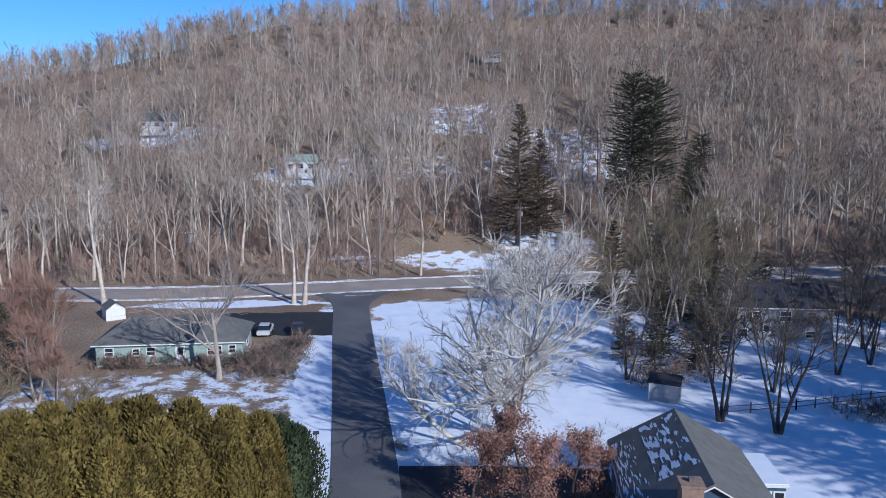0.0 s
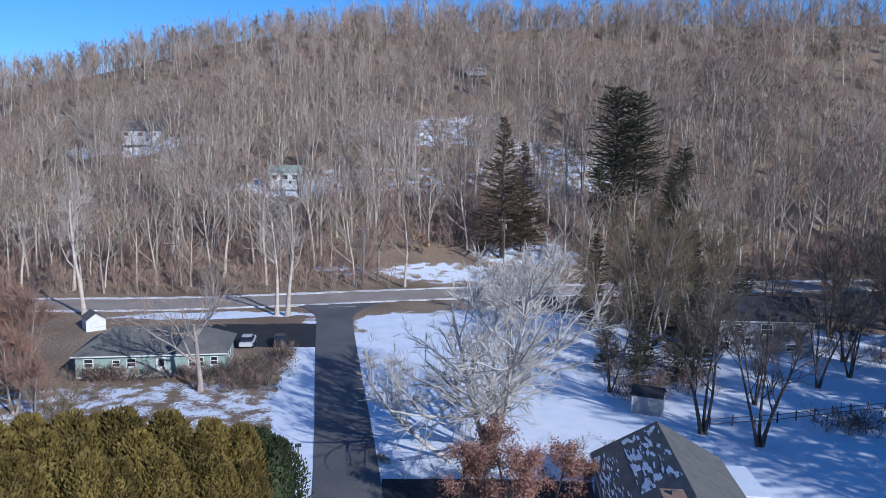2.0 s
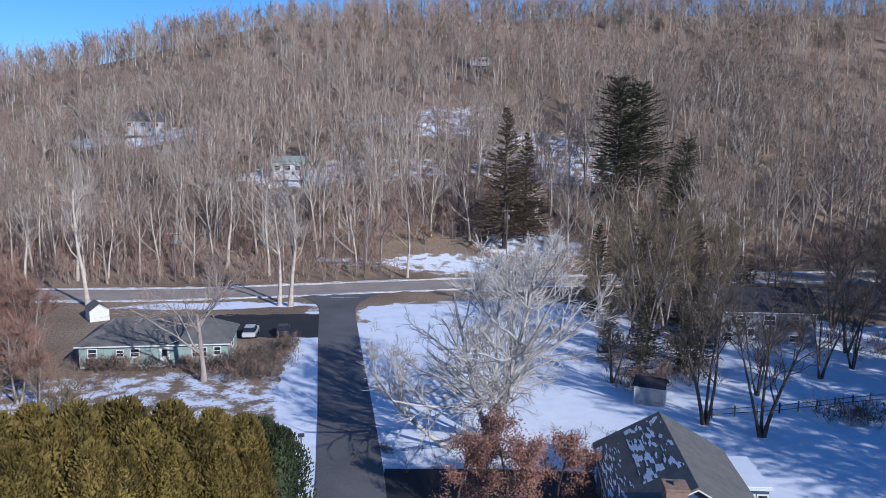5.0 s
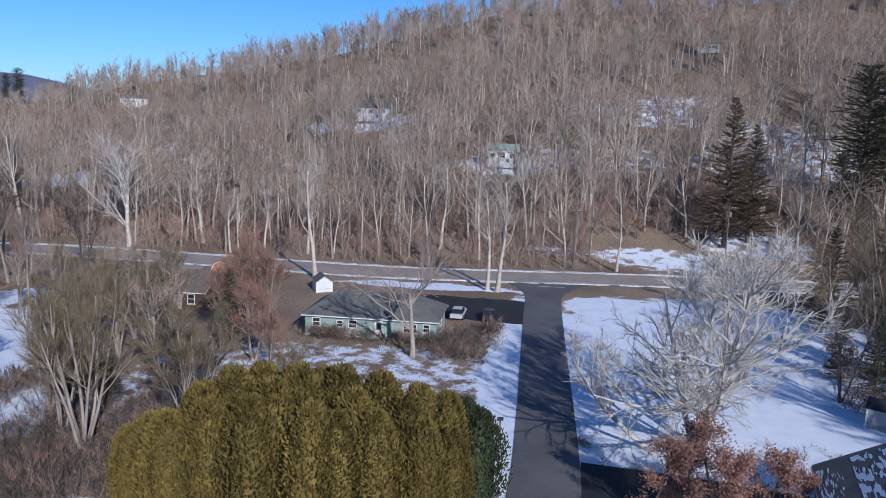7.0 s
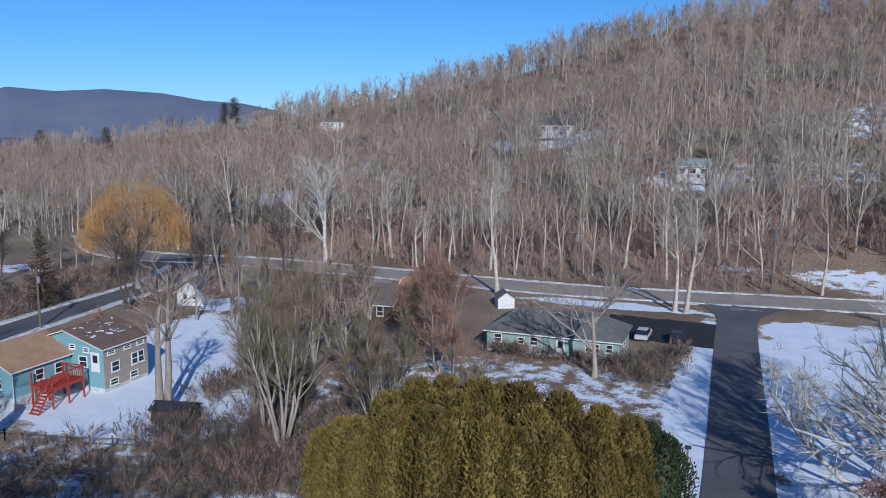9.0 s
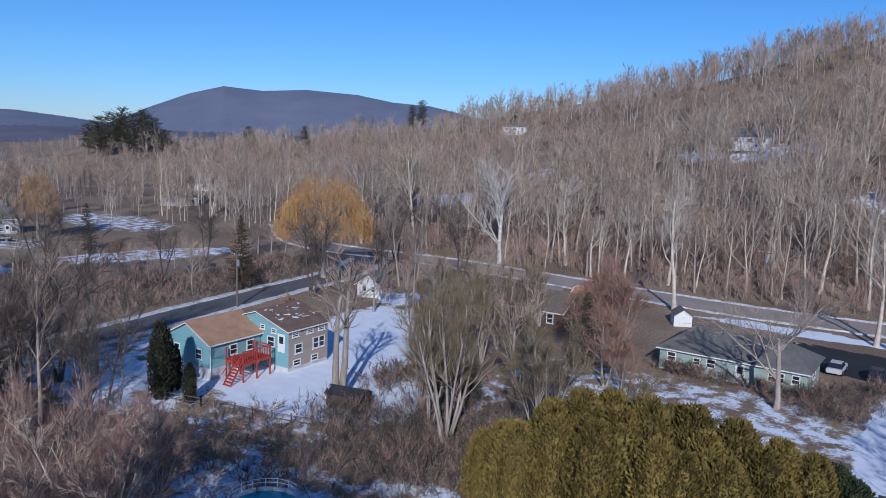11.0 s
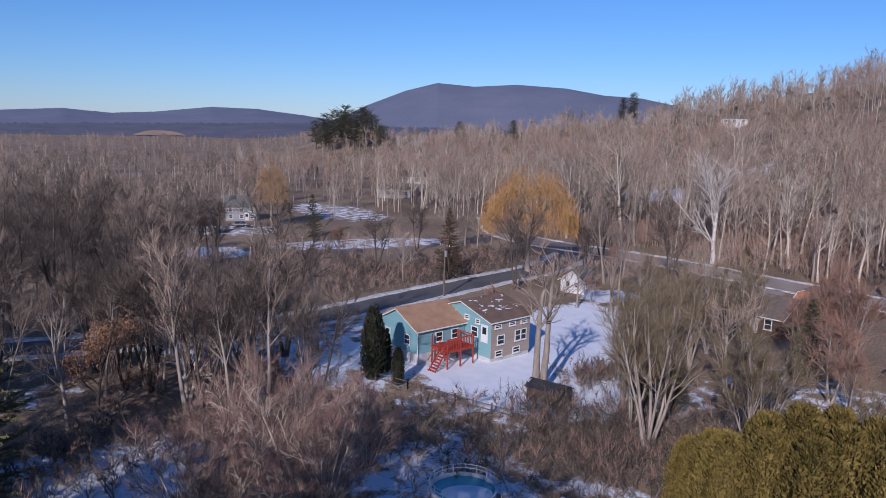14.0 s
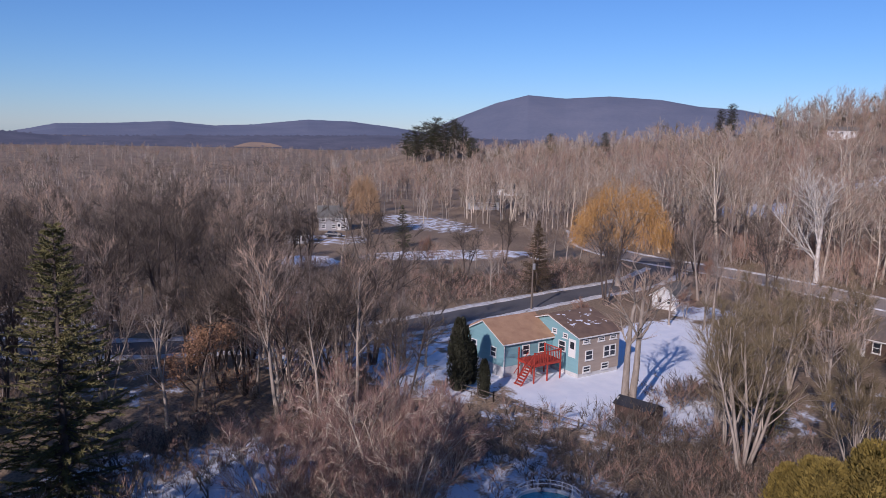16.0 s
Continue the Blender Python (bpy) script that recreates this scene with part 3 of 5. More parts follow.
KINDS = {
    "spreading": bare_tree(11, 10, 0.28, cfg((12, 6, 11), **dict(WOOD, ratio=(0.75, 0.5), fall=(0.2, 0.3, 0.3), angle=((15, 60), (25, 55), (10, 36)), tip=(0.45, 0.25, 0.3)), twig=1.9, blade=0.034)),
    "spreading_b": bare_tree(12, 9.5, 0.26, cfg((11, 6, 12), **dict(WOOD, ratio=(0.8, 0.5), fall=(0.2, 0.3, 0.3), angle=((15, 60), (25, 55), (10, 36)), first=(0.3, 0.2, 0.05), tip=(0.45, 0.25, 0.3)), twig=1.9, blade=0.034)),
    "tall_b": bare_tree(14, 20, 0.28, cfg((11, 6, 10), **dict(WOOD, first=(0.45, 0.2, 0.05)), twig=1.9, blade=0.036)),
    "pale_tall": bare_tree(15, 22, 0.40, cfg((13, 7, 8), **dict(WOOD, ratio=(0.4, 0.5)), twig=1.6, blade=0.06), bark="pale_bark", twig="pale_twig"),
    "pale_wide": bare_tree(16, 15, 0.50, cfg((13, 9, 10), **dict(WOOD, ratio=(0.85, 0.5), first=(0.2, 0.2, 0.05), angle=((15, 45), (22, 50), (10, 36)), fall=(0.2, 0.3, 0.3), tip=(0.45, 0.25, 0.3)), twig=1.8, blade=0.07), bark="silver_bark", twig="silver_twig"),
    "clump": bare_tree(17, 14, 0.22, cfg((8, 5, 12), **dict(WOOD, ratio=(0.32, 0.5), angle=((18, 40), (22, 50), (10, 36))), twig=1.6, blade=0.03), stems=7, splay=0.24, bark="bark", twig="olive_twig"),
    "clump_b": bare_tree(18, 12, 0.18, cfg((8, 5, 12), **dict(WOOD, ratio=(0.34, 0.5), angle=((18, 40), (22, 50), (10, 36))), twig=1.6, blade=0.03), stems=6, splay=0.28, bark="bark", twig="olive_twig"),
    "dark": bare_tree(19, 16, 0.26, cfg((10, 6, 10), **WOOD, twig=1.8, blade=0.034), stems=3, splay=0.25, bark="dark_bark", twig="dark_twig"),
    "shrub_tree": bare_tree(20, 9, 0.15, cfg(**dict(FULL, kids=(9, 7, 6, 6), ratio=(0.58, 0.5, 0.45), angle=((22, 50), (20, 45), (18, 42), (8, 30)), first=(0.15, 0.15, 0.15, 0.1)), twig=0.85, blade=0.016, lift=0.5), stems=4, splay=0.5, bark="pale_bark", twig="pink_twig"),
    "red": bare_tree(21, 9, 0.18, cfg((11, 8, 14), **dict(WOOD, ratio=(0.62, 0.5), first=(0.2, 0.2, 0.05)), twig=1.5, blade=0.034), stems=2, splay=0.2, bark="bark", twig="russet_twig"),
    "woodland": bare_tree(26, 14, 0.22, cfg((10, 6, 5, 5), (0.5, 0.5, 0.45), ((18, 48), (22, 50), (20, 45), (8, 32)), (0.3, 0.25, 0.2, 0.1), 1.0, 0.024, seg=(6, 4, 2, 2), sides=(6, 4, 3, 3)), bark="bark", twig="dusk_twig"),
    "woodland_b": bare_tree(27, 13, 0.2, cfg((9, 6, 5, 5), (0.55, 0.5, 0.45), ((16, 45), (22, 50), (20, 45), (8, 32)), (0.25, 0.25, 0.2, 0.1), 1.0, 0.024, seg=(6, 4, 2, 2), sides=(6, 4, 3, 3)), stems=2, splay=0.2, bark="bark", twig="dusk_twig"),
    "vase": bare_tree(25, 11, 0.24, cfg((9, 6, 5, 6), (0.6, 0.5, 0.45), ((14, 40), (18, 45), (18, 42), (8, 30)), (0.2, 0.2, 0.15, 0.1), 0.9, 0.024, seg=(6, 4, 2, 2), sides=(6, 4, 3, 3), lift=0.4), stems=3, splay=0.22, bark="pale_bark", twig="pink_twig"),
    "olive": bare_tree(22, 20, 0.24, cfg((14, 7, 14), **dict(WOOD, ratio=(0.33, 0.5), first=(0.15, 0.2, 0.05)), twig=1.8, blade=0.036), stems=2, splay=0.14, bark="bark", twig="olive_twig"),
}


def plant(key, x, y, size, label, category="tree", name="bare_tree", turn=None, group=""):
    turn = (x * 37.7 + y * 11.3) % 360 if turn is None else turn
    return tree_thing(name, KINDS[key], on(x, y, turn, size), label, category, group)


# The large silvery tree over the snowy lot.
big = bare_tree(5, 20, 0.36, cfg((10, 8, 6, 4), (0.56, 0.5, 0.5), ((30, 66), (26, 60), (22, 52), (8, 32)), (0.18, 0.2, 0.2, 0.1), 1.0, 0.042, up=(0.04, 0.07, 0.06, 0.0), lift=0.4, seg=(8, 5, 3, 2), sides=(8, 5, 3, 3), thin=(0.66, 0.7, 0.7, 0.6), tip=(0.35, 0.42, 0.45, 0.3)), stems=5, splay=0.5, bark="silver_bark", twig="silver_twig")
tree_thing("silver_maple", big, on(6, 66, 20, 1.08), "large leafless pale-barked tree with many stems in snow")
arm = bare_tree(6, 12.5, 0.28, cfg((10, 7, 5, 4), (0.56, 0.5, 0.5), ((25, 65), (25, 60), (22, 52), (8, 32)), (0.3, 0.25, 0.2, 0.05), 0.95, 0.04, up=(0.06, 0.12, 0.06, 0.0), thin=(0.62, 0.62, 0.6, 0.6)), lean=(-2.2, 0.1), bark="silver_bark", twig="silver_twig")
tree_thing("leaning_maple", arm, on(2.5, 65.5, 0), "pale leafless tree leaning low over the lane")

PALE = "tall leafless pale-barked tree at the wood's edge"
for x, y, s in ((-102, 134, 1.12), ):
    plant("pale_wide", x, y, s, "broad leafless pale-barked tree beyond the road", name="pale_tree")
for x, y, s in ((-137, 143, 1.0), (-131, 146, 0.85), (-156, 148, 0.95), (-80, 136, 0.62), (-73, 137, 0.7), (-54.5, 120.5, 1.0), (-22.5, 121.5, 0.98), (-24.3, 121.9, 0.9), (-120, 150, 0.75), (-65, 140, 0.85), (-90, 142, 0.9), (-40, 150, 0.9), (-12, 175, 1.0), (-20, 190, 1.05), (-55, 165, 1.0)):
    plant("pale_tall", x, y, s, PALE, name="pale_tree", group="pale trees at the wood's edge")
forked = bare_tree(24, 17, 0.6, cfg((9, 6, 9), **dict(WOOD, ratio=(0.36, 0.5), first=(0.52, 0.2, 0.05)), twig=1.5, blade=0.04), stems=2, splay=0.1, bark="bark", twig="twig")
tree_thing("forked_tree", forked, on(-59.3, 51.0, 40), "tall leafless forked tree beside the teal house yard")
plant("pale_tall", -80.7, 37.9, 0.36, "small white-barked leafless tree beside the teal house", name="birch")
yard = bare_tree(23, 9.5, 0.33, cfg((9, 7, 5, 5), (1.05, 0.5, 0.5), ((28, 68), (25, 55), (22, 50), (10, 36)), (0.42, 0.3, 0.2, 0.1), 1.0, 0.035, seg=(5, 5, 3, 2), sides=(8, 5, 3, 3), tip=(0.55, 0.3, 0.35, 0.3), fall=(0.2, 0.3, 0.3, 0.3)))
tree_thing("spreading_tree", yard, on(-25.4, 83.7, 30), "leafless grey tree with a low fork before the mint house")
for x, y, s, k in ((-43, 49.5, 1.12, "clump"), (-47, 52, 0.95, "clump_b"), (-36, 54.5, 1.0, "clump_b"), (-52, 56, 0.95, "clump"), (-39.5, 60, 0.9, "clump_b"), (-56, 66, 0.85, "clump"), (-62, 74, 0.9, "clump_b"), (-55, 80, 0.85, "clump"), (-70, 84, 0.8, "clump_b"), (-28, 50, 0.9, "clump_b")):
    plant(k, x, y, s, "clump of slender leafless pale stems", name="tree_clump", group="stem clumps")
for x, y, s in ((-42, 76, 1.0), (-46, 86, 1.25), (-51, 90, 1.2), (-48.5, 82, 1.1), (-48.8, 88, 1.1), (-39, 74, 0.7)):
    plant("red", x, y, s, "reddish-brown twiggy leafless tree beside the mint house", name="red_tree", group="reddish trees")
for x, y, s in ((-47, 20, 1.35), (-41, 17, 1.3), (-51, 17, 1.25), (-44, 12, 1.25), (-57, 25, 0.85), (-52, 27, 0.75), (-58, 14, 0.8)):
    plant("shrub_tree", x, y, s, "low spreading leafless tree with reddish twigs", name="shrub_tree", group="shrubby trees by the pool")
for x, y, s in ((27.2, 71.5, 1.0), (31.5, 68.4, 0.98), (36, 80, 0.7), (21, 84, 0.6), (46, 86, 0.75), (52, 90, 0.8), (57, 84, 0.85), (61, 95, 0.9), (55, 97, 0.95), (64, 100, 1.1), (68, 108, 1.15), (60, 110, 1.1), (72, 114, 1.2), (50, 108, 0.9), (38, 110, 0.9), (66, 104, 1.0), (58, 72, 0.5)):
    plant("dark", x, y, s, "dark leafless tree with several stems in snow", name="dark_tree", group="dark yard trees")
for x, y, s in ((27, 94, 0.95), (30, 101, 1.1), (34, 107, 1.05), (25, 106, 0.85), (36, 98, 0.9), (31, 114, 1.05), (38, 120, 1.0), (23, 97, 0.8), (41, 112, 1.0), (33, 90, 0.75), (45, 116, 1.0)):
    plant("olive", x, y, s, "tall dense twiggy tree in the dark grove", name="grove_tree", group="grove trees")
for x, y, s, k in ((-58, 84, 0.8, "spreading"), (-63.5, 87, 0.75, "clump"), (-69, 90, 0.8, "spreading_b"), (-74, 93, 0.7, "clump_b"), (-60, 79, 0.8, "clump_b"), (-66, 82, 0.75, "spreading"), (-78, 86, 0.75, "spreading_b"), (-82, 92, 0.7, "clump"), (-80, 104, 0.8, "spreading"), (-87, 108, 0.7, "spreading_b"), (-73, 105, 0.7, "clump_b"), (-95, 112, 0.75, "spreading_b"), (-101, 104, 0.7, "red"), (-50, 69, 0.85, "spreading_b"), (-57, 72, 0.8, "clump"), (-71, 77, 0.6, "clump_b"), (-46, 65, 0.7, "clump_b"), (-33, 66, 0.5, "clump_b"), (-84, 63, 0.6, "red"), (-86, 81, 0.7, "spreading_b"), (-82, 84, 0.65, "spreading"), (-88, 86, 0.5, "red")):
    plant(k, x, y, s, "leafless brown tree among the yards", group="yard trees")
for x, y, s in ((-104, 11, 1.3), (-99, 1, 1.2), (-112, 6, 1.25), (-95, -3, 1.15), (-88, 12, 0.9)):
    plant("dark", x, y, s, "tall dark leafless tree with several stems", name="dark_tree", group="dark woodland trees")
for x, y, s in ((-74.6, 18.6, 1.08), (-69, 24, 0.6), (-83, 24, 0.85)):
    plant("vase", x, y, s, "leafless round-crowned tree with pinkish twigs among the woods", name="bare_tree")

for i, (x, y) in enumerate(((-111, 48), (-116, 57), (-114, 66), (-121, 70), (-118, 79), (-126, 84), (-123, 100), (-131, 97), (-127, 75), (-134, 88), (-141, 101), (-137, 110), (-124, 61), (-131, 67), (-109, 38), (-117, 44), (-112, 30), (-123, 51), (-138, 76), (-141, 66), (-129, 58), (-119, 36))):
    plant(("spreading", "dark", "tall_b", "spreading_b", "red")[i % 5], x, y, (0.95, 0.8, 0.75, 0.9, 1.0)[i % 5] * (0.52 + 0.06 * (i % 4)), "leafless tree along the far side of the branch road", group="trees beyond the branch road")

# Woods on the level ground, tree by tree.
rng = random.Random(7)
CLEAR = [(-67, 57, 17), (-77, 72, 12), (-30, 88, 19), (-36, 76, 10), (12, 92, 24), (44, 76, 24), (-12, 70, 14), (-160, 78, 16), (-157, 46, 10), (-205, 68, 16), (-62, 2, 11), (-45, 33, 11), (-72, 50, 14), (-64, 96, 10), (-90, 87, 8), (-84, 98, 12), (17, 50, 16), (-22, 48, 14), (-36, 42, 9), (0, 100, 20), (-20, 108, 16), (-50, 112, 8), (-68, 114, 8), (-190, 56, 12), (-115, 92, 12), (2, 159, 13), (-193, 207, 16), (18, 165, 9), (46, 180, 11), (-36.5, 196, 9), (-34, 184, 6), (-92, 251, 9), (-88, 240, 7), (-84, 229, 6), (-186, 60, 24), (-166, 80, 20), (-196, 88, 20), (-157, 52, 13), (-212, 74, 14), (-180, 98, 14)]


def road_gap(x, y):
    best = abs(y - float(np.interp(x, ROAD_X, ROAD_Y))) - 1.5 if x > -182 else 99.0
    for line in (BRANCH_ROAD, SIDE_ROAD):
        best = min(best, min(math.hypot(x - a, y - b) for a, b in smooth_line(line, 4)))
    return best


def open_ground(x, y):
    return any((x - a) ** 2 + (y - b) ** 2 < c * c for a, b, c in CLEAR) or road_gap(x, y) < 6.5


count = 0
while count < 215:
    az, r = rng.uniform(40, 100) if count < 120 else rng.uniform(66, 100), 70 + 130 * rng.random() ** 0.8
    x, y = -r * math.sin(radians(az)), r * math.cos(radians(az))
    if open_ground(x, y) or (az < 62 and r < 125 and rng.random() < 0.5) or (60 < az < 75 and 95 < r < 215 and rng.random() < 0.8):
        continue
    k = rng.choice(("woodland", "woodland_b", "woodland", "woodland_b", "tall_b", "dark", "dark", "dark"))
    plant(k, x, y, rng.uniform(0.75, 1.1) * (0.8 if k == "tall_b" else 1.0), {"dark": "dark leafless tree with several stems"}.get(k, "leafless grey-brown tree in the woods"), group="woodland trees")
    count += 1


def stamp(name, spots, protos, mats, label, category="woods"):
    """Many far trees in one mesh."""
    vs, ts, mi, n = [], [], [], 0
    for x, y, z, turn, size, tall, k in spots:
        v, t, i = protos[k]
        c, s = math.cos(turn) * size, math.sin(turn) * size
        q = v @ np.array([[c, s, 0], [-s, c, 0], [0, 0, size * tall]]) + (x, y, z)
        vs.append(q)
        ts.append(t + n)
        mi.append(i)
        n += len(v)
    me = flat_mesh(name, np.concatenate(vs), np.concatenate(ts), mats, np.concatenate(mi))
    return tagged(new(name, me), label, category, kind="stuff")


def far_proto(seed, h, r, c, bark, twig, stems=1, splay=0.0):
    _, _, w = bare_tree(seed, h, r, c, stems, splay)
    v, t = np.concatenate(w.v), np.concatenate(w.t)
    bv, bt = w.blade_arrays()
    return np.concatenate([v, bv]), np.concatenate([t, bt + len(v)]), np.concatenate([np.full(len(t), bark), np.full(len(bt), twig)])


FAR_MATS = [M["bark"], M["pale_bark"], M["twig"], M["red_twig"], M["pale_twig"], M["dark_twig"], M["olive_twig"]]
HILL_CFG = dict(ratio=(0.58, 0.5), angle=((16, 52), (22, 55), (12, 45)), first=(0.3, 0.2, 0.15), twig=1.6, blade=0.065, seg=(5, 3, 1), sides=(5, 3, 3), wander=(0.05, 0.13, 0.2), up=(0.02, 0.10, 0.06), thin=(0.62, 0.55, 0.6), tip=(0.4, 0.35, 0.3), fall=(0.35, 0.3, 0.3), lift=0.3)
FAR_CFG = dict(ratio=(0.55,), angle=((14, 52), (20, 62)), first=(0.35, 0.15), twig=2.6, blade=0.12, seg=(3, 2), sides=(3, 3), up=(0.02, 0.10), thin=(0.6, 0.5), tip=(0.45, 0.3), fall=(0.25, 0.3), lift=0.25)
FAR = [far_proto(100 + i, 17, 0.24, cfg((9, 5, 7) if i % 3 else (8, 5, 7), **HILL_CFG), 0 if i in (3, 7) else 1, (2, 3, 2, 2, 2, 6, 4, 3)[i]) for i in range(8)]
LIGHT = [far_proto(160 + i, 16, 0.22, cfg((8, 17), **FAR_CFG), 1 if i in (2, 6) else 0, (2, 3, 4, 2, 6, 2, 2, 3)[i]) for i in range(8)]
CREST = [far_proto(180 + i, 14, 0.18, cfg((9, 17), **dict(FAR_CFG, first=(0.18, 0.12), blade=0.13)), 1 if i == 2 else 0, (2, 4, 2, 6, 4)[i]) for i in range(5)]
SCRUB = [far_proto(190 + i, 6.5, 0.07, cfg((7, 9), (0.6,), ((15, 50), (15, 50)), (0.05, 0.05), 1.8, 0.12, seg=(2, 2), sides=(3, 3), up=(0.03, 0.08)), 0, (2, 4, 6)[i], stems=2, splay=0.3) for i in range(3)]
# DUSK_LIGHT: darker twig colours that stand in for shade on the valley woods.
DUSK_LIGHT = [(v, t, np.where(i >= 2, (5, 2, 5)[n % 3], i)) for n, (v, t, i) in enumerate(LIGHT)]
DUSKY = [(v, t, np.where(i >= 2, (5, 3, 5, 2)[n % 4], i)) for n, (v, t, i) in enumerate(FAR)]
THICK = [far_proto(120 + i, 7, 0.07, cfg((5, 8), (0.55,), ((20, 50), (15, 50)), (0.12, 0.1), 1.5, 0.07, seg=(2, 2), sides=(3, 3), up=(0.03, 0.1)), 0, (3, 2, 3)[i], stems=2, splay=0.3) for i in range(3)]


def woods(name, az0, az1, r0, r1, amount, protos, label, lo=0.75, hi=1.15, seed=1, ridge=False):
    rng = random.Random(seed)
    spots = []
    tries = 0
    while len(spots) < amount and tries < amount * 30:
        tries += 1
        az, r = rng.uniform(az0, az1), math.sqrt(rng.uniform(r0 ** 2, r1 ** 2))
        if ridge:
            r = float(np.interp(az, RIDGE_AZ, RIDGE_R)) + rng.uniform(r0, r1)
        x, y = -r * math.sin(radians(az)), r * math.cos(radians(az))
        if open_ground(x, y) or (az < 62 and x > -182 and y < float(np.interp(x, ROAD_X, ROAD_Y)) + 7):
            continue
        if r < 340 and snow_depth(x, y) > 0.38 and rng.random() < 0.35:
            continue
        stand = 1.0 + 0.2 * math.sin(x * 0.043 + 2.0 * math.sin(y * 0.019)) * math.sin(y * 0.051 + 1.3) if r > 140 else 1.0
        spots.append((x, y, ground_z(x, y) - (1.5 if ridge else 0.2), rng.uniform(0, 6.28), rng.uniform(lo, hi) * stand, rng.uniform(0.9, 1.15), rng.randrange(len(protos))))
    return stamp(name, spots, protos, FAR_MATS, label)


woods("hill_woods", -40, -7, 145, 290, 420, DUSKY, "leafless dark brown woods on the hillside", 0.75, 1.2, seed=1)
woods("hill_woods", -7, 12, 145, 290, 240, FAR, "leafless grey-brown woods on the hillside", 0.75, 1.15, seed=11)
woods("hill_woods", 12, 62, 145, 290, 600, FAR, "leafless grey-brown woods on the hillside", 0.75, 1.2, seed=2)
woods("hill_woods", -42, 14, 275, 400, 820, LIGHT, "leafless grey-brown woods on the upper hillside", 0.6, 0.95, seed=3)
woods("hill_woods", 14, 62, 275, 500, 900, LIGHT, "leafless grey-brown woods on the upper hillside", 0.6, 0.95, seed=4)
woods("ridge_woods", -34, 66, -90, 6, 1250, CREST, "leafless woods along the top of the hill", 0.5, 0.92, seed=14, ridge=True)
woods("ridge_thicket", -34, 66, -60, 0, 900, SCRUB, "leafless undergrowth along the top of the hill", 0.7, 1.2, seed=15, ridge=True)
woods("valley_woods", 60, 72, 185, 420, 220, LIGHT, "leafless grey woods in the valley", 0.5, 0.8, seed=5)
woods("valley_woods", 72, 104, 185, 420, 520, DUSK_LIGHT, "leafless valley woods with twigs darkened for shade", 0.42, 0.68, seed=25)
woods("valley_woods", 40, 104, 400, 680, 480, LIGHT, "distant leafless woods", 0.4, 0.62, seed=6)
woods("distant_woods", 56, 106, 640, 980, 1000, LIGHT, "distant leafless woods filling the valley", 0.36, 0.55, seed=26)
woods("thicket", -5, 62, 138, 200, 1500, THICK, "reddish-brown leafless thicket along the road", 0.5, 1.0, seed=7)
woods("thicket", -40, -5, 140, 200, 450, THICK, "brown leafless thicket along the road", 0.5, 0.95, seed=8)
woods("thicket", 60, 104, 70, 190, 350, THICK, "brown leafless underbrush in the woods", 0.35, 0.8, seed=9)


# ---- evergreens, willow, leafy shrubs ----


def cedar(seed, h, w, material="cedar", k=7000):
    """A broad column of upright golden plumes round a dark core: trunk and foliage meshes."""
    rng = np.random.default_rng(seed)
    z = rng.uniform(0.02, 1.0, k) ** 0.9
    a = rng.uniform(0, 2 * np.pi, k)
    lobes = 1 + 0.09 * np.sin(a * 5 + seed) + 0.07 * np.sin(a * 11 + 2 * seed + z * 9) + 0.05 * np.sin(a * 23 + seed + z * 31)
    prof = np.clip(1.06 - (np.clip(z - 0.38, 0, 1) / 0.64) ** 2, 0.03, 1) ** 0.65 * (0.8 + 0.2 * np.clip(z * 4, 0, 1))
    r = w * 0.5 * prof * lobes * rng.uniform(0.74, 1.08, k)
    p = np.stack([r * np.cos(a), r * np.sin(a), z * h], 1)
    out = np.stack([np.cos(a) * 0.55, np.sin(a) * 0.55, np.full(k, 0.9)], 1) + rng.normal(size=(k, 3)) * 0.25
    out /= np.linalg.norm(out, axis=1, keepdims=True)
    side = np.cross(out, rng.normal(size=(k, 3)))
    side /= np.linalg.norm(side, axis=1, keepdims=True)
    s = rng.uniform(0.13, 0.34, (k, 1))
    q = np.stack([p - out * s * 0.4, p + side * s * 0.32, p + out * s, p - side * s * 0.32], 1).reshape(-1, 3)
    b = np.arange(k)[:, None] * 4
    tris = np.concatenate([b + [0, 1, 2], b + [0, 2, 3]])
    core = Wood(seed)
    zs = np.linspace(0, 0.93, 9)
    core.tube(np.stack([0 * zs, 0 * zs, zs * h], 1), w * 0.34 * np.clip(1.06 - (np.clip(zs - 0.38, 0, 1) / 0.64) ** 2, 0.03, 1) ** 0.65, 9)
    return core.trunk_mesh("core", M[material]), flat_mesh("foliage", q, tris, [M[material]])


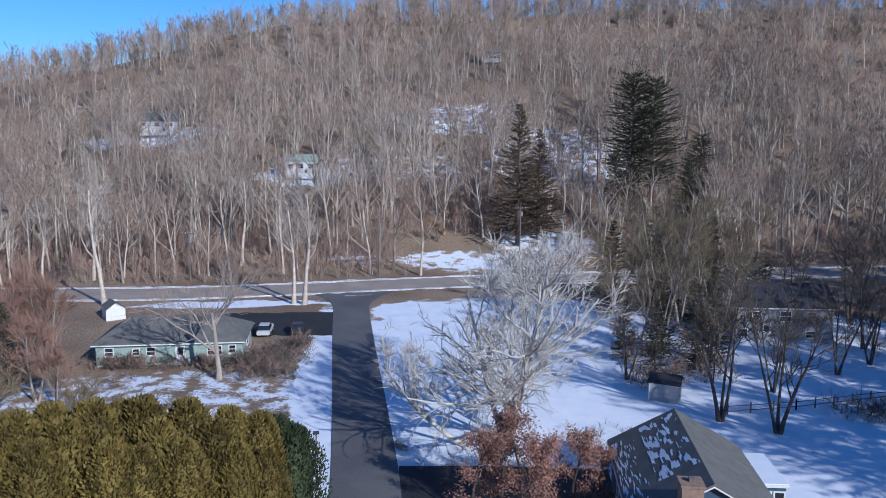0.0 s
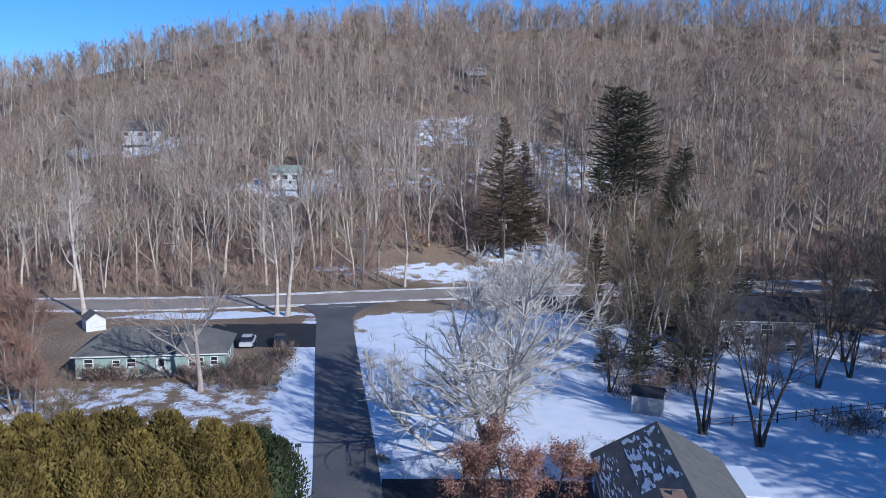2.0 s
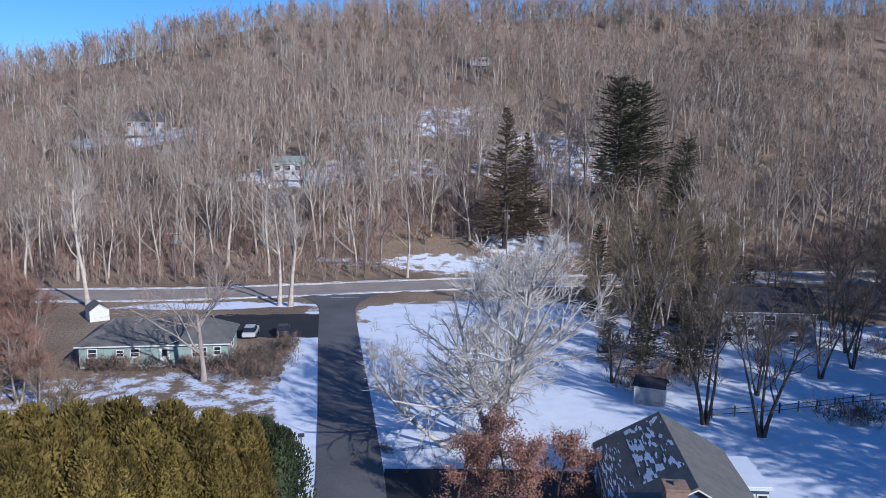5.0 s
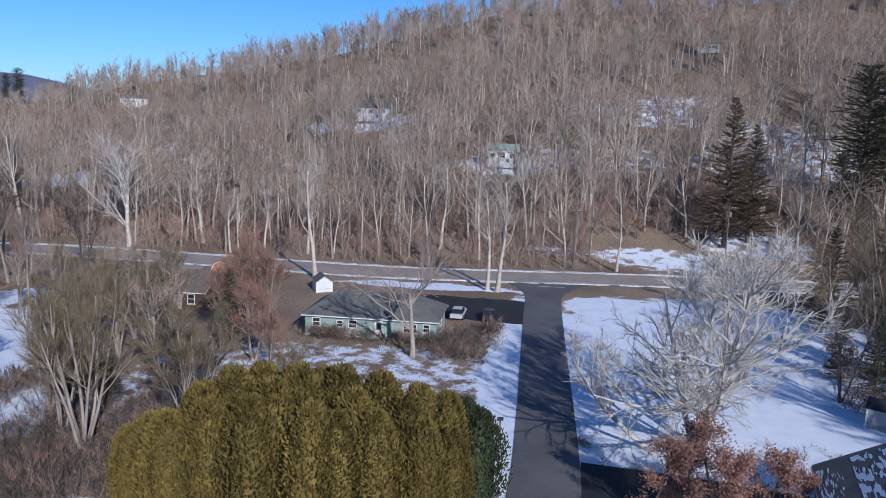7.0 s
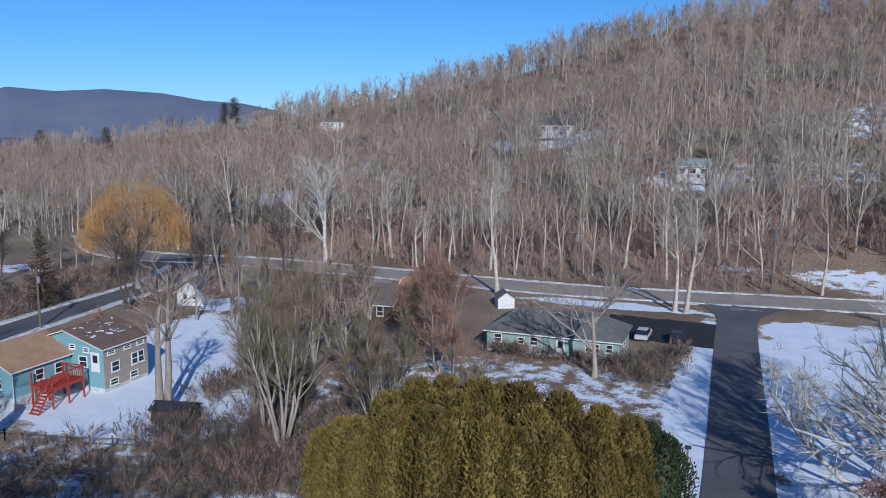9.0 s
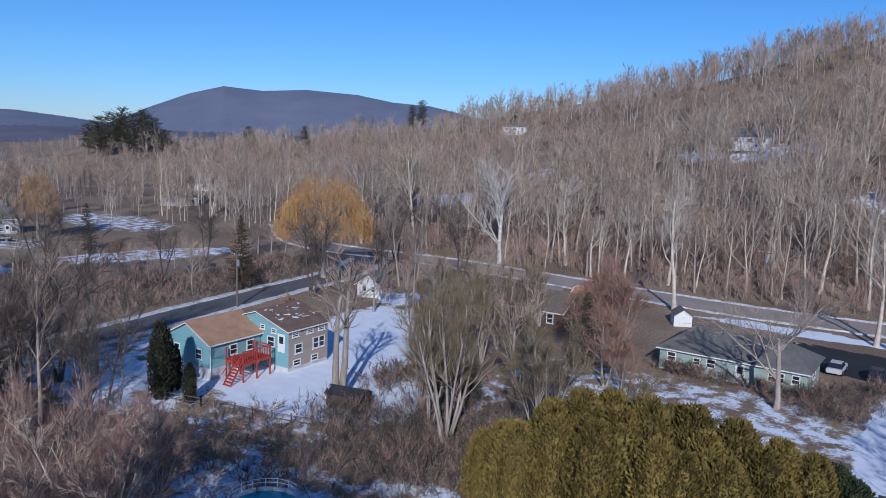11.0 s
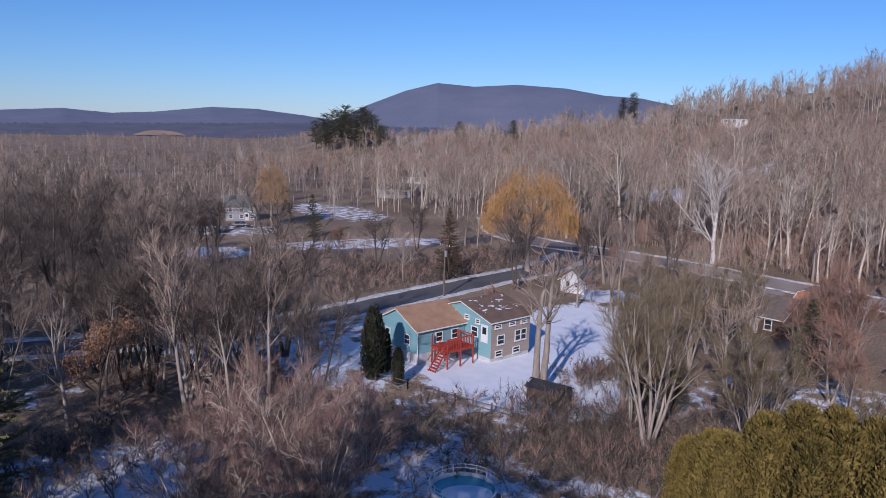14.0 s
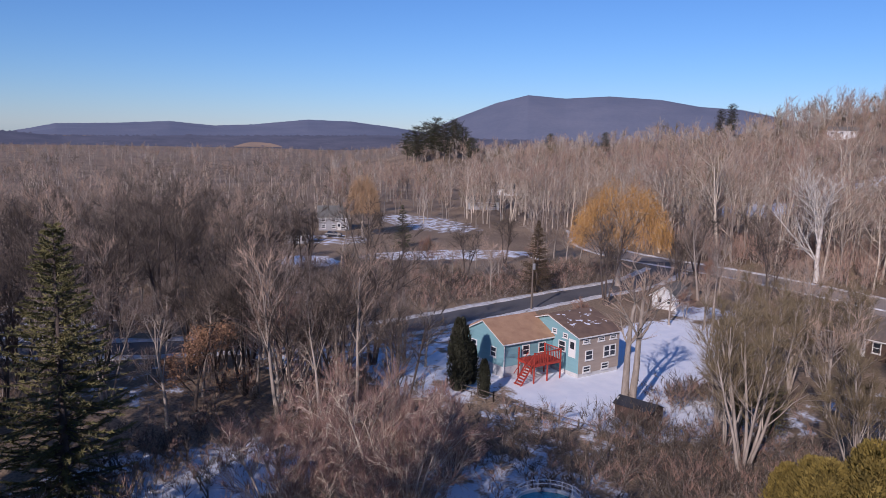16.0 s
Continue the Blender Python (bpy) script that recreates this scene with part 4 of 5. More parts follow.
def spruce(seed, h, w, material, bare=0.06, gaps=0.0, dense=1.0, domed=False):
    """Trunk mesh and needle mesh of a conifer with drooping tiers of boughs."""
    wd = Wood(seed)
    rng = wd.rng
    wd.tube(np.array([[0, 0, -0.2], [0, 0, h * 0.5], [0, 0, h]]), np.array([0.018 * h, 0.01 * h, 0.02]), 7)
    tiers = int(h * 1.6 * (0.6 + 0.4 * dense))
    for i in range(tiers):
        f = bare + (1 - bare) * (i + rng.uniform(-0.3, 0.3)) / tiers
        f = min(max(f, bare), 0.985)
        reach = w * 0.5 * (1 - f) ** 0.8 * (1.0 if f > 0.15 else 0.85)
        if domed:
            reach = w * 0.5 * math.sqrt(max(0.02, 1 - ((f - 0.55) / 0.47) ** 2)) * rng.uniform(0.6, 1.15)
        for a in rng.uniform(0, 2 * np.pi, 7):
            if rng.random() < gaps:
                continue
            ln = reach * rng.uniform(0.65, 1.12) + 0.25
            d = np.array([math.cos(a), math.sin(a), rng.uniform(-0.35, 0.05) + 0.4 * f])
            pts, dirs = wd.branch(np.array([0, 0, f * h]), d / np.linalg.norm(d), ln, 0.03, 4, 0.08, 0.05)
            wd.tube(pts[::2], np.array([0.012 * ln + 0.012, 0.008 * ln + 0.008, 0.006]), 3)
            k = int((8 + ln * 7) * dense)
            u = rng.uniform(0.12, 1.0, k)
            where = np.stack([np.interp(u * 4, np.arange(5), pts[:, c]) for c in range(3)], 1)
            along = dirs[np.minimum((u * 4).astype(int), 4)]
            o = along * 0.8 + rng.normal(size=(k, 3)) * (0.55, 0.55, 0.35) + (0, 0, -0.12)
            o /= np.linalg.norm(o, axis=1, keepdims=True)
            wd.blades(where, o, rng.uniform(0.35, 0.8, (k, 1)) * (0.6 + 0.05 * ln) / dense ** 0.4, 0.2 / dense ** 0.4)
    return wd.trunk_mesh("trunk", M["dark_bark"]), wd.crown_mesh("needles", M[material])


def evergreen(name, meshes, m, label, names=("trunk", "needles"), group=""):
    ob = thing(name, m, label, "tree", group)
    child(names[0], meshes[0], ob)
    child(names[1], meshes[1], ob)
    return ob


CEDAR = [cedar(s, 10.5, 4.6) for s in (31, 32, 33)]
for i, (x, y, s) in enumerate(((-24.5, 43.5, 0.9), (-26.6, 45.4, 1.0), (-22.3, 46.6, 1.03), (-19.8, 48.2, 1.0), (-17.2, 49.3, 0.95), (-14.7, 50.4, 0.86), (-12.8, 51.2, 0.8), (-29.6, 41.8, 0.8), (-20.5, 44.5, 0.86), (-16.5, 46.2, 0.8), (-13.6, 47.8, 0.72), (-31.6, 43.0, 0.72), (-33.6, 43.2, 0.6), (-25.6, 47.8, 0.97), (-18.4, 46.9, 0.9), (-28.2, 44.0, 0.93), (-15.2, 48.6, 0.84), (-11.9, 49.3, 0.62), (-23.4, 45.2, 0.97), (-21.2, 48.6, 0.96), (-27.4, 43.0, 0.86), (-18.9, 45.2, 0.8))):
    evergreen("arborvitae", CEDAR[i % 3], on(x, y, i * 77, s), "golden-green columnar arborvitae in a tall hedge", ("core", "foliage"), "arborvitae hedge")
HERO = spruce(40, 21, 13, "olive_needle", 0.04, dense=2.6)
SPRUCE = spruce(41, 21, 13.5, "needle", dense=0.5)
SPRUCE_B = spruce(42, 31, 18, "brown_needle", 0.1, 0.05, 1.7)
PINE = spruce(43, 34, 15, "needle", 0.2, 0.15, 1.6, True)
BROAD = spruce(45, 22, 14, "needle", 0.22, 0.05, 1.0, True)
SHADE_PINE = spruce(47, 36, 18, "needle", 0.15, dense=0.6, domed=True)
THICK_SPRUCE = spruce(48, 23, 13, "needle", 0.03, dense=1.3)
# Pines added out of view, only to throw shade over yards, woods and road.
for x, y, k in ((-38, -13, 0.62), (-32, -18, 0.66), (-27, -12, 0.62), (-21, -17, 0.68), (-16, -13, 0.66), (-9, -18, 1.0), (-6, -14, 0.9), (1, -18, 1.0), (6, -15, 0.95), (12, -18, 1.0), (17, -12, 0.9), (23, -17, 0.95), (29, -12, 0.8), (56, 34, 0.8), (63, 40, 0.8), (70, 47, 0.8), (77, 55, 0.75), (66, 30, 0.8), (-50, -26, 0.75), (-59, -29, 0.75), (-68, -26, 0.7), (-77, -30, 0.7), (-86, -27, 0.7), (-96, -30, 0.7), (100, 124, 0.8), (110, 130, 0.85), (118, 140, 0.85), (128, 150, 0.85), (106, 112, 0.8), (92, 108, 0.75)):
    evergreen("pine", SHADE_PINE, on(x, y, x * 31, k), "very tall unseen pine added to cast shade", group="tall pine row")
# Unseen spruces to the right, added so that snow and road lie in shade.
SHADE = [(60, 46), (66, 52), (72, 60), (58, 36), (68, 40), (78, 66), (58, 60), (64, 66), (70, 72), (61, 71), (67, 63), (74, 70), (84, 84), (80, 94), (92, 92), (88, 104), (97, 112), (104, 121), (92, 118), (76, 82)]
for x, y in SHADE:
    evergreen("spruce", THICK_SPRUCE, on(x, y, x * 31, 1.05), "unseen dark green spruce added to shade the snow", group="yard edge spruces")
# Spruces left of the view, added to shade the snowy plot.
for x, y in ((-46, -18), (-40, -14), (-52, -20), (-36, -22), (-44, -26), (-50, -12)):
    evergreen("spruce", SPRUCE, on(x, y, x * 31, 0.9), "dark green spruce added to darken the wood edge", group="wood edge spruces")
LOW = spruce(46, 21, 12, "needle", 0.02, dense=1.1)
# Evergreens kept below the view, added to shade the ground round the pool.
for x, y, k in ((-20, 20, 0.58), (-24, 16, 0.55), (-27, 20, 0.45), (-16, 24, 0.55), (-22, 24, 0.48), (-29, 14, 0.5), (-12, 27, 0.5)):
    evergreen("conifer", LOW, on(x, y, x * 31, k), "unseen evergreen added to shade the pool yard", group="yard edge evergreens")
OLIVE = spruce(50, 21, 14, "olive_needle", 0.02, dense=1.6, domed=True)
evergreen("spruce", HERO, on(-61.0, -1.0), "tall dark green spruce added to darken the wood edge")
evergreen("spruce", SPRUCE, on(-54.0, -9.0, 50, 0.8), "dark green spruce added to darken the wood edge")
evergreen("spruce", SPRUCE_B, on(16.5, 168), "tall browned spruce beyond the road")
evergreen("spruce", SPRUCE_B, on(21.5, 172, 80, 0.8), "browned spruce beyond the road")
evergreen("pine", PINE, on(46, 188), "very tall dark pine on the lower hillside")
evergreen("pine", PINE, on(51.5, 190, 60, 0.95), "very tall dark pine on the lower hillside")
for x, y, s in ((62, 186, 0.6), (57, 178, 0.5), (40, 178, 0.55)):
    evergreen("pine", PINE, on(x, y, x * 9, s), "dark pine on the lower hillside")
CYPRESS = cedar(34, 8, 2.5, "dark_cedar", 3500)
for x, y, k in ((-72.0, 38.0, 1.0), (-68.8, 39.3, 0.52), (-73.4, 40.2, 0.6)):
    evergreen("cypress", CYPRESS, on(x, y, x * 9, k), "dark dense columnar cypress beside the teal house", ("core", "foliage"), "cypresses by the house")
GREEN = cedar(35, 8, 5.2, "green_cedar", 5000)
evergreen("conifer", LOW, on(-47.5, 80.5, 10, 0.46), "dark evergreen beside the reddish trees")
for x, y, k in ((-10.9, 52.6, 0.86), (-12.6, 55.6, 0.8)):
    evergreen("yew", GREEN, on(x, y, x * 50, k), "broad dark green yew beside the hedge", ("core", "foliage"), "yews beside the hedge")
evergreen("conifer", SPRUCE_B, on(-113.5, 75, 10, 0.42), "dark evergreen beside the branch road")
for x, y, k in ((-53.3, 60.3, 0.36), (-50.6, 57.6, 0.3), (-47.8, 58.6, 0.26)):
    evergreen("conifer", OLIVE, on(x, y, x * 23, k), "olive-brown evergreen beside the stem clumps", group="olive evergreens")
evergreen("conifer", LOW, on(-170, 73, 10, 0.5), "dark evergreen on the far field")
for x, y, s in ((30, 88, 0.5), (25, 87, 0.42), (33, 91, 0.55), (28, 95, 0.5), (22.5, 92, 0.36), (36, 100, 0.5), (40, 113, 0.75), (46, 119, 0.5), (44, 106, 0.55), (48, 112, 0.5), (33, 118, 0.8), (26, 116, 0.7)):
    evergreen("conifer", LOW, on(x, y, x * 19, s), "dark low evergreen in the shaded grove", group="grove evergreens")
for i in range(11):
    a = radians(61.7 + 0.46 * i + (i % 3) * 0.2)
    r = 556 + 14 * (i % 4)
    x, y = -r * math.sin(a), r * math.cos(a)
    evergreen("pine", BROAD, on(x, y, i * 50, 1.12 + 0.12 * (i % 3) - 0.05 * abs(i - 5)), "dark green pine standing above far woods", group="far pines")
for az, r, s in ((43.5, 520, 0.62), (44.2, 525, 0.55), (52, 520, 0.5), (56.0, 560, 0.5)):
    evergreen("pine", PINE, on(-r * math.sin(radians(az)), r * math.cos(radians(az)), r, s), "dark pine on the far ridge", group="ridge pines")


def willow(seed, h, w, twig="willow_twig"):
    wd = Wood(seed)
    c = cfg((10, 6, 1), (0.5, 0.5), ((25, 50), (30, 60), (20, 60)), (0.3, 0.3, 0.5), 0.5, 0.05)
    wd.grow(np.array([0, 0, -0.3]), np.array([0, 0, 1.0]), h * 0.75, 0.5, 0, c)
    rng = wd.rng
    k = 8500
    a, e = rng.uniform(0, 2 * np.pi, k), np.arcsin(rng.uniform(0.0, 1, k))
    rr = rng.uniform(0.45, 1.0, k) ** 0.5 * (1 + 0.1 * np.sin(a * 4 + seed) + 0.06 * np.sin(a * 9))
    p = np.stack([rr * np.cos(e) * np.cos(a) * w / 2, rr * np.cos(e) * np.sin(a) * w / 2, h * 0.42 + rr * np.sin(e) * h * 0.56], 1)
    d = np.stack([np.cos(a) * 0.35, np.sin(a) * 0.35, -0.75 + 1.5 * np.sin(e) ** 1.5 * rng.uniform(0.2, 1, k)], 1) + rng.normal(size=(k, 3)) * 0.3
    d /= np.linalg.norm(d, axis=1, keepdims=True)
    wd.blades(p, d, rng.uniform(0.7, 2.0, (k, 1)), 0.07)
    return wd.trunk_mesh("trunk", M["bark"]), wd.crown_mesh("crown", M[twig])


tree_thing("willow", willow(51, 19.5, 20), on(-113, 93), "large golden-orange leafless weeping willow by the road")
tree_thing("willow", willow(52, 16, 9, "tan_twig"), on(-191, 70.5, 30, 1.0), "orange leafless willow beside the far grey house")


def leafy(seed, h, w, leaves, material, bark="dark_bark", size=0.3):
    """A tree or shrub that keeps its dead leaves."""
    wd = Wood(seed)
    c = cfg((9, 6, 4, 1), (0.5, 0.5, 0.5), ((30, 65), (30, 60), (30, 60), (20, 60)), (0.15, 0.2, 0.2, 0.2), 0.3, 0.03, seg=(6, 4, 3, 2), sides=(6, 4, 3, 3))
    wd.grow(np.array([0, 0, -0.2]), np.array([0, 0, 1.0]), h * 0.85, 0.02 * h, 0, c)
    rng = wd.rng
    pts = np.concatenate([v for v in wd.v[1:]])
    pts = pts[pts[:, 2] > h * 0.2]
    p = pts[rng.integers(0, len(pts), leaves)] + rng.normal(size=(leaves, 3)) * 0.35
    d = rng.normal(size=(leaves, 3))
    d /= np.linalg.norm(d, axis=1, keepdims=True)
    wd.blades(p, d, rng.uniform(0.6, 1.2, (leaves, 1)) * size, size * 0.7)
    return wd.trunk_mesh("trunk", M[bark]), wd.crown_mesh("leaves", M[material])


OAK = leafy(61, 9, 8, 3800, "rust_leaf", size=0.2)
BEECH = leafy(62, 12, 7, 4200, "tan_leaf", size=0.25)
for x, y, s in ((6.0, 53.5, 0.9), (2.0, 52, 0.78), (9.5, 52.5, 0.8), (4.0, 50.5, 0.8), (7.6, 50.5, 0.85), (11.5, 54.0, 0.55)):
    ob = thing("oak", on(x, y, x * 40, s), "young oak keeping its rust-brown leaves", "tree", "rust-leaved oaks")
    child("trunk", OAK[0], ob)
    child("leaves", OAK[1], ob)
for x, y, s in ((-1.2, 168, 0.5), (47, 182, 0.8), (50, 178, 0.75), (-92, 18.5, 0.6), (-76, 10.5, 0.85), (44, 176, 0.6), (39, 170, 0.5)):
    ob = thing("beech", on(x, y, x * 40, s), "beech keeping its dry tan leaves", "tree", "tan-leaved beeches")
    child("trunk", BEECH[0], ob)
    child("leaves", BEECH[1], ob)

BRUSH = [far_proto(140 + i, 2.6, 0.04, cfg((5, 6), (0.6,), ((20, 60), (20, 60)), (0.1, 0.1), 1.0, 0.045, seg=(2, 2), sides=(3, 3), up=(0.03, 0.1), lift=0.3), 0, (5, 5, 3)[i], stems=2, splay=0.7) for i in range(3)]


def brush(name, places, amount, label, seed, lo=0.6, hi=1.2):
    rng = random.Random(seed)
    spots = []
    while len(spots) < amount:
        cx, cy, a, b = rng.choice(places)
        x, y = rng.gauss(cx, a * 0.5), rng.gauss(cy, b * 0.5)
        if road_gap(x, y) < 4.5 or math.hypot(x + 43.6, y - 30.7) < 3.4 or math.hypot(x + 38.5, y - 33) < 2.5:
            continue
        spots.append((x, y, terr(x, y) - 0.1, rng.uniform(0, 6.28), rng.uniform(lo, hi), rng.uniform(0.8, 1.2), rng.randrange(3)))
    return stamp(name, spots, BRUSH, FAR_MATS, label, "brush")


brush("brush", [(-57, 36, 8, 6), (-52, 44, 8, 5), (-54, 48, 4, 4), (-47, 40, 6, 4), (-36, 47, 5, 4), (-42, 44, 5, 4), (-40, 51, 4, 3), (-58, 28, 6, 6), (-66, 20, 8, 8), (-45, 56, 5, 6), (-60, 60, 3, 5), (-53, 62, 4, 6), (-61, 4, 6, 6), (-57, -2, 5, 5), (-46, 33, 8, 5), (-38, 36, 4, 3), (-66, 8, 8, 8), (-74, 26, 8, 8), (-46, 49, 5, 5), (-43, 45, 5, 5), (-49, 53, 4, 5)], 880, "dark tangled leafless brush round the yard", 3)
brush("brush", [(-112, 60, 6, 14), (-118, 78, 6, 14), (-128, 92, 8, 10), (-124, 64, 8, 12), (-110, 36, 5, 10)], 420, "brown leafless brush beyond the branch road", 8, 0.7, 1.4)
brush("brush", [(26, 92, 6, 6), (33, 100, 8, 8), (24, 82, 3, 2), (40, 112, 10, 6), (30, 86, 5, 3), (60, 98, 8, 8), (43, 72.5, 3, 2)], 210, "dark leafless brush in the shaded grove", 4)
brush("brush", [(-26, 88.3, 7, 0.8), (-37, 87.5, 5, 0.8), (-22, 91, 2.5, 4), (-18.5, 96, 2, 4), (-21, 85, 3, 3)], 230, "dense brown shrubs round the mint house", 6, 0.5, 1.0)
brush("brush", [(-26, 85, 6, 2), (-20, 88, 3, 4), (-38, 80, 6, 4), (-18, 92, 2, 6), (5, 63, 6, 4), (14, 66, 6, 3), (-30, 72, 10, 4)], 150, "low leafless shrubs and dead stalks on the lawn", 5, 0.3, 0.7)


# ---- houses ----


def face_pose(w, d, side, u, z, out=0.0):
    """Where a window sits on a house w long (x) and d deep (y): u runs along the side from its middle."""
    return {"front": pose(u, -d / 2 - out, z), "back": pose(-u, d / 2 + out, z, 0, 0, 180), "left": pose(-w / 2 - out, -u, z, 0, 0, -90), "right": pose(w / 2 + out, u, z, 0, 0, 90)}[side]


def window_part(parent, m, w, h, shutters=None, name="window"):
    """A framed window with a sill, a middle rail and dark panes, proud of its wall by a few centimetres."""
    bm = box(-w / 2 - 0.11, w / 2 + 0.11, -0.07, 0.02, 0, 0.11)
    add_box(bm, -w / 2 - 0.11, w / 2 + 0.11, -0.07, 0.02, h - 0.11, h)
    for x in (-w / 2 - 0.11, w / 2):
        add_box(bm, x, x + 0.11, -0.068, 0.02, 0.1, h - 0.1)
    add_box(bm, -w / 2, w / 2, -0.055, 0.02, h / 2 - 0.04, h / 2 + 0.04)
    fr = part(name, bm, M["white"], parent, "white framed window", m)
    for z0, z1 in ((0.11, h / 2 - 0.04), (h / 2 + 0.04, h - 0.11)):
        part("pane", box(-w / 2, w / 2, -0.03, 0.0, z0, z1), M["glass"], fr)
    part("sill", box(-w / 2 - 0.18, w / 2 + 0.18, -0.14, 0.0, -0.06, 0.0), M["white"], fr)
    if shutters:
        for s in (-1, 1):
            c = s * (w / 2 + 0.11 + 0.2)
            part("shutter", box(c - 0.18, c + 0.18, -0.05, 0.0, 0.0, h), M[shutters], fr)
    return fr


def door_part(parent, m, w=0.95, h=2.05, material="white"):
    bm = box(-w / 2 - 0.1, w / 2 + 0.1, -0.06, 0.02, h, h + 0.12)
    for x in (-w / 2 - 0.1, w / 2):
        add_box(bm, x, x + 0.1, -0.06, 0.02, 0, h)
    fr = part("door", bm, M["white"], parent, "white framed door", m)
    part("leaf", box(-w / 2, w / 2, -0.03, 0.01, 0, h), M[material], fr)
    part("pane", box(-w / 2 + 0.15, w / 2 - 0.15, -0.045, -0.02, h * 0.5, h - 0.2), M["glass"], fr)
    return fr


def house(name, m, w, d, eave, ridge, wall, roof, label, windows=(), doors=(), hip=0.0, base=0.0, chimney=None, over=0.4, snow=(), category="house", wall_label=""):
    """A house with its ridge along x. base: height of a bare concrete foundation; chimney: x, y, size, top."""
    ob = thing(name, m, label, category)
    if base:
        part("foundation", box(-w / 2 + 0.02, w / 2 - 0.02, -d / 2 + 0.02, d / 2 - 0.02, -0.4, base), M["concrete"], ob)
    if hip:
        part("wall", box(-w / 2, w / 2, -d / 2, d / 2, base or -0.3, eave), M[wall], ob, wall_label)
    else:
        part("wall", prism(((-d / 2, base or -0.3), (d / 2, base or -0.3), (d / 2, eave), (0, ridge - 0.02), (-d / 2, eave)), -w / 2, w / 2), M[wall], ob, wall_label)
    rise = (ridge - eave) / (d / 2)
    drop = over * rise
    th = 0.16
    for s in (-1, 1):
        bm = bmesh.new()
        x1 = w / 2 + over
        top = [(-x1, s * (d / 2 + over), eave - drop), (x1, s * (d / 2 + over), eave - drop), (w / 2 + over - hip, 0, ridge), (-w / 2 - over + hip, 0, ridge)]
        lo = [bm.verts.new(p) for p in top]
        hi = [bm.verts.new((x, y, z + th)) for x, y, z in top]
        bm.faces.new(lo)
        bm.faces.new(hi)
        for i in range(4):
            bm.faces.new((lo[i], lo[(i + 1) % 4], hi[(i + 1) % 4], hi[i]))
        bmesh.ops.recalc_face_normals(bm, faces=bm.faces[:])
        part("roof_slope", bm, M[roof], ob)
        part("gutter", box(-x1, x1, s * (d / 2 + over) - 0.06, s * (d / 2 + over) + 0.06, eave - drop - 0.08, eave - drop + 0.06), M["white"], ob)
    for s in (-1, 1):
        if hip:
            bm = bmesh.new()
            tri = [(s * (w / 2 + over), -d / 2 - over, eave - drop), (s * (w / 2 + over), d / 2 + over, eave - drop), (s * (w / 2 + over - hip), 0, ridge)]
            lo, hi = [bm.verts.new(p) for p in tri], [bm.verts.new((x, y, z + th)) for x, y, z in tri]
            bm.faces.new(lo)
            bm.faces.new(hi)
            for i in range(3):
                bm.faces.new((lo[i], lo[(i + 1) % 3], hi[(i + 1) % 3], hi[i]))
            bmesh.ops.recalc_face_normals(bm, faces=bm.faces[:])
            part("roof_hip", bm, M[roof], ob)
        else:
            x = s * (w / 2 + over)
            bm = prism(((-d / 2 - over, eave - drop - 0.12), (0, ridge - 0.12), (d / 2 + over, eave - drop - 0.12), (d / 2 + over, eave - drop + 0.1), (0, ridge + 0.12), (-d / 2 - over, eave - drop + 0.1)), x - 0.03 - 0.035 * s, x + 0.03 - 0.035 * s + s * 0.01)
            part("verge_board", bm, M["white"], ob)
    for side, u, z, ww, wh, *sh in windows:
        window_part(ob, face_pose(w, d, side, u, z, 0.0), ww, wh, *sh)
    for side, u, z in doors:
        door_part(ob, face_pose(w, d, side, u, z, 0.0))
    if chimney:
        x, y, s, top = chimney
        bm = box(x - s / 2, x + s / 2, y - s / 2, y + s / 2, eave - 0.5, top)
        add_box(bm, x - s / 2 - 0.08, x + s / 2 + 0.08, y - s / 2 - 0.08, y + s / 2 + 0.08, top, top + 0.15)
        ch = part("chimney", bm, M["brick"], ob, "tan brick chimney")
        part("flue", box(x - 0.15, x + 0.15, y - 0.15, y + 0.15, top + 0.15, top + 0.4), M["wood"], ch)
    # Snow left lying on a roof slope: side, extent along x, extent up the slope, cover.
    for n, (s, x0, x1, f0, f1, cover) in enumerate(snow):
        rng = np.random.default_rng(90 + n)
        nx, nf = 200, 60
        gx, gf = np.meshgrid(np.linspace(0, 1, nx), np.linspace(0, 1, nf))
        noise_x = 0.5 + 0.0 * gx
        for _ in range(14):
            fx, ff, ph, am = rng.uniform(2, 14), rng.uniform(3, 15), rng.uniform(0, 6.28), rng.uniform(0.03, 0.1)
            noise_x = noise_x + am * np.sin(fx * 6.28 * gx * 0.5 + ph + 1.5 * np.sin(ff * gf * 3 + ph)) * np.cos(ff * gf * 2.1 + ph)
        bm = bmesh.new()
        for i in range(nf):
            f = [f0 + (f1 - f0) * (i + e) / nf for e in (0.0, 1.0)]
            j = 0
            while j < nx:
                k = j
                while k < nx and noise_x[i, k] + 0.16 * (i / nf - 0.4) + 0.03 * math.sin(i * 2.4 + k * 0.02) < cover:
                    k += 1
                if k == j:
                    j += 1
                    continue
                xa = x0 + (x1 - x0) * j / nx + rng.uniform(-0.05, 0.05)
                xb = x0 + (x1 - x0) * k / nx + rng.uniform(-0.05, 0.05)
                lift = 0.02
                low, up = [], []
                for x, g in ((xa, f[0]), (xb, f[0]), (xb, f[1]), (xa, f[1])):
                    y, z = s * (d / 2 + over) * (1 - g), eave - drop + (ridge - eave + drop) * g + th
                    low.append(bm.verts.new((x, y, z - 0.02)))
                    up.append(bm.verts.new((x, y, z + lift)))
                if s > 0:
                    low, up = low[::-1], up[::-1]
                bm.faces.new(up)
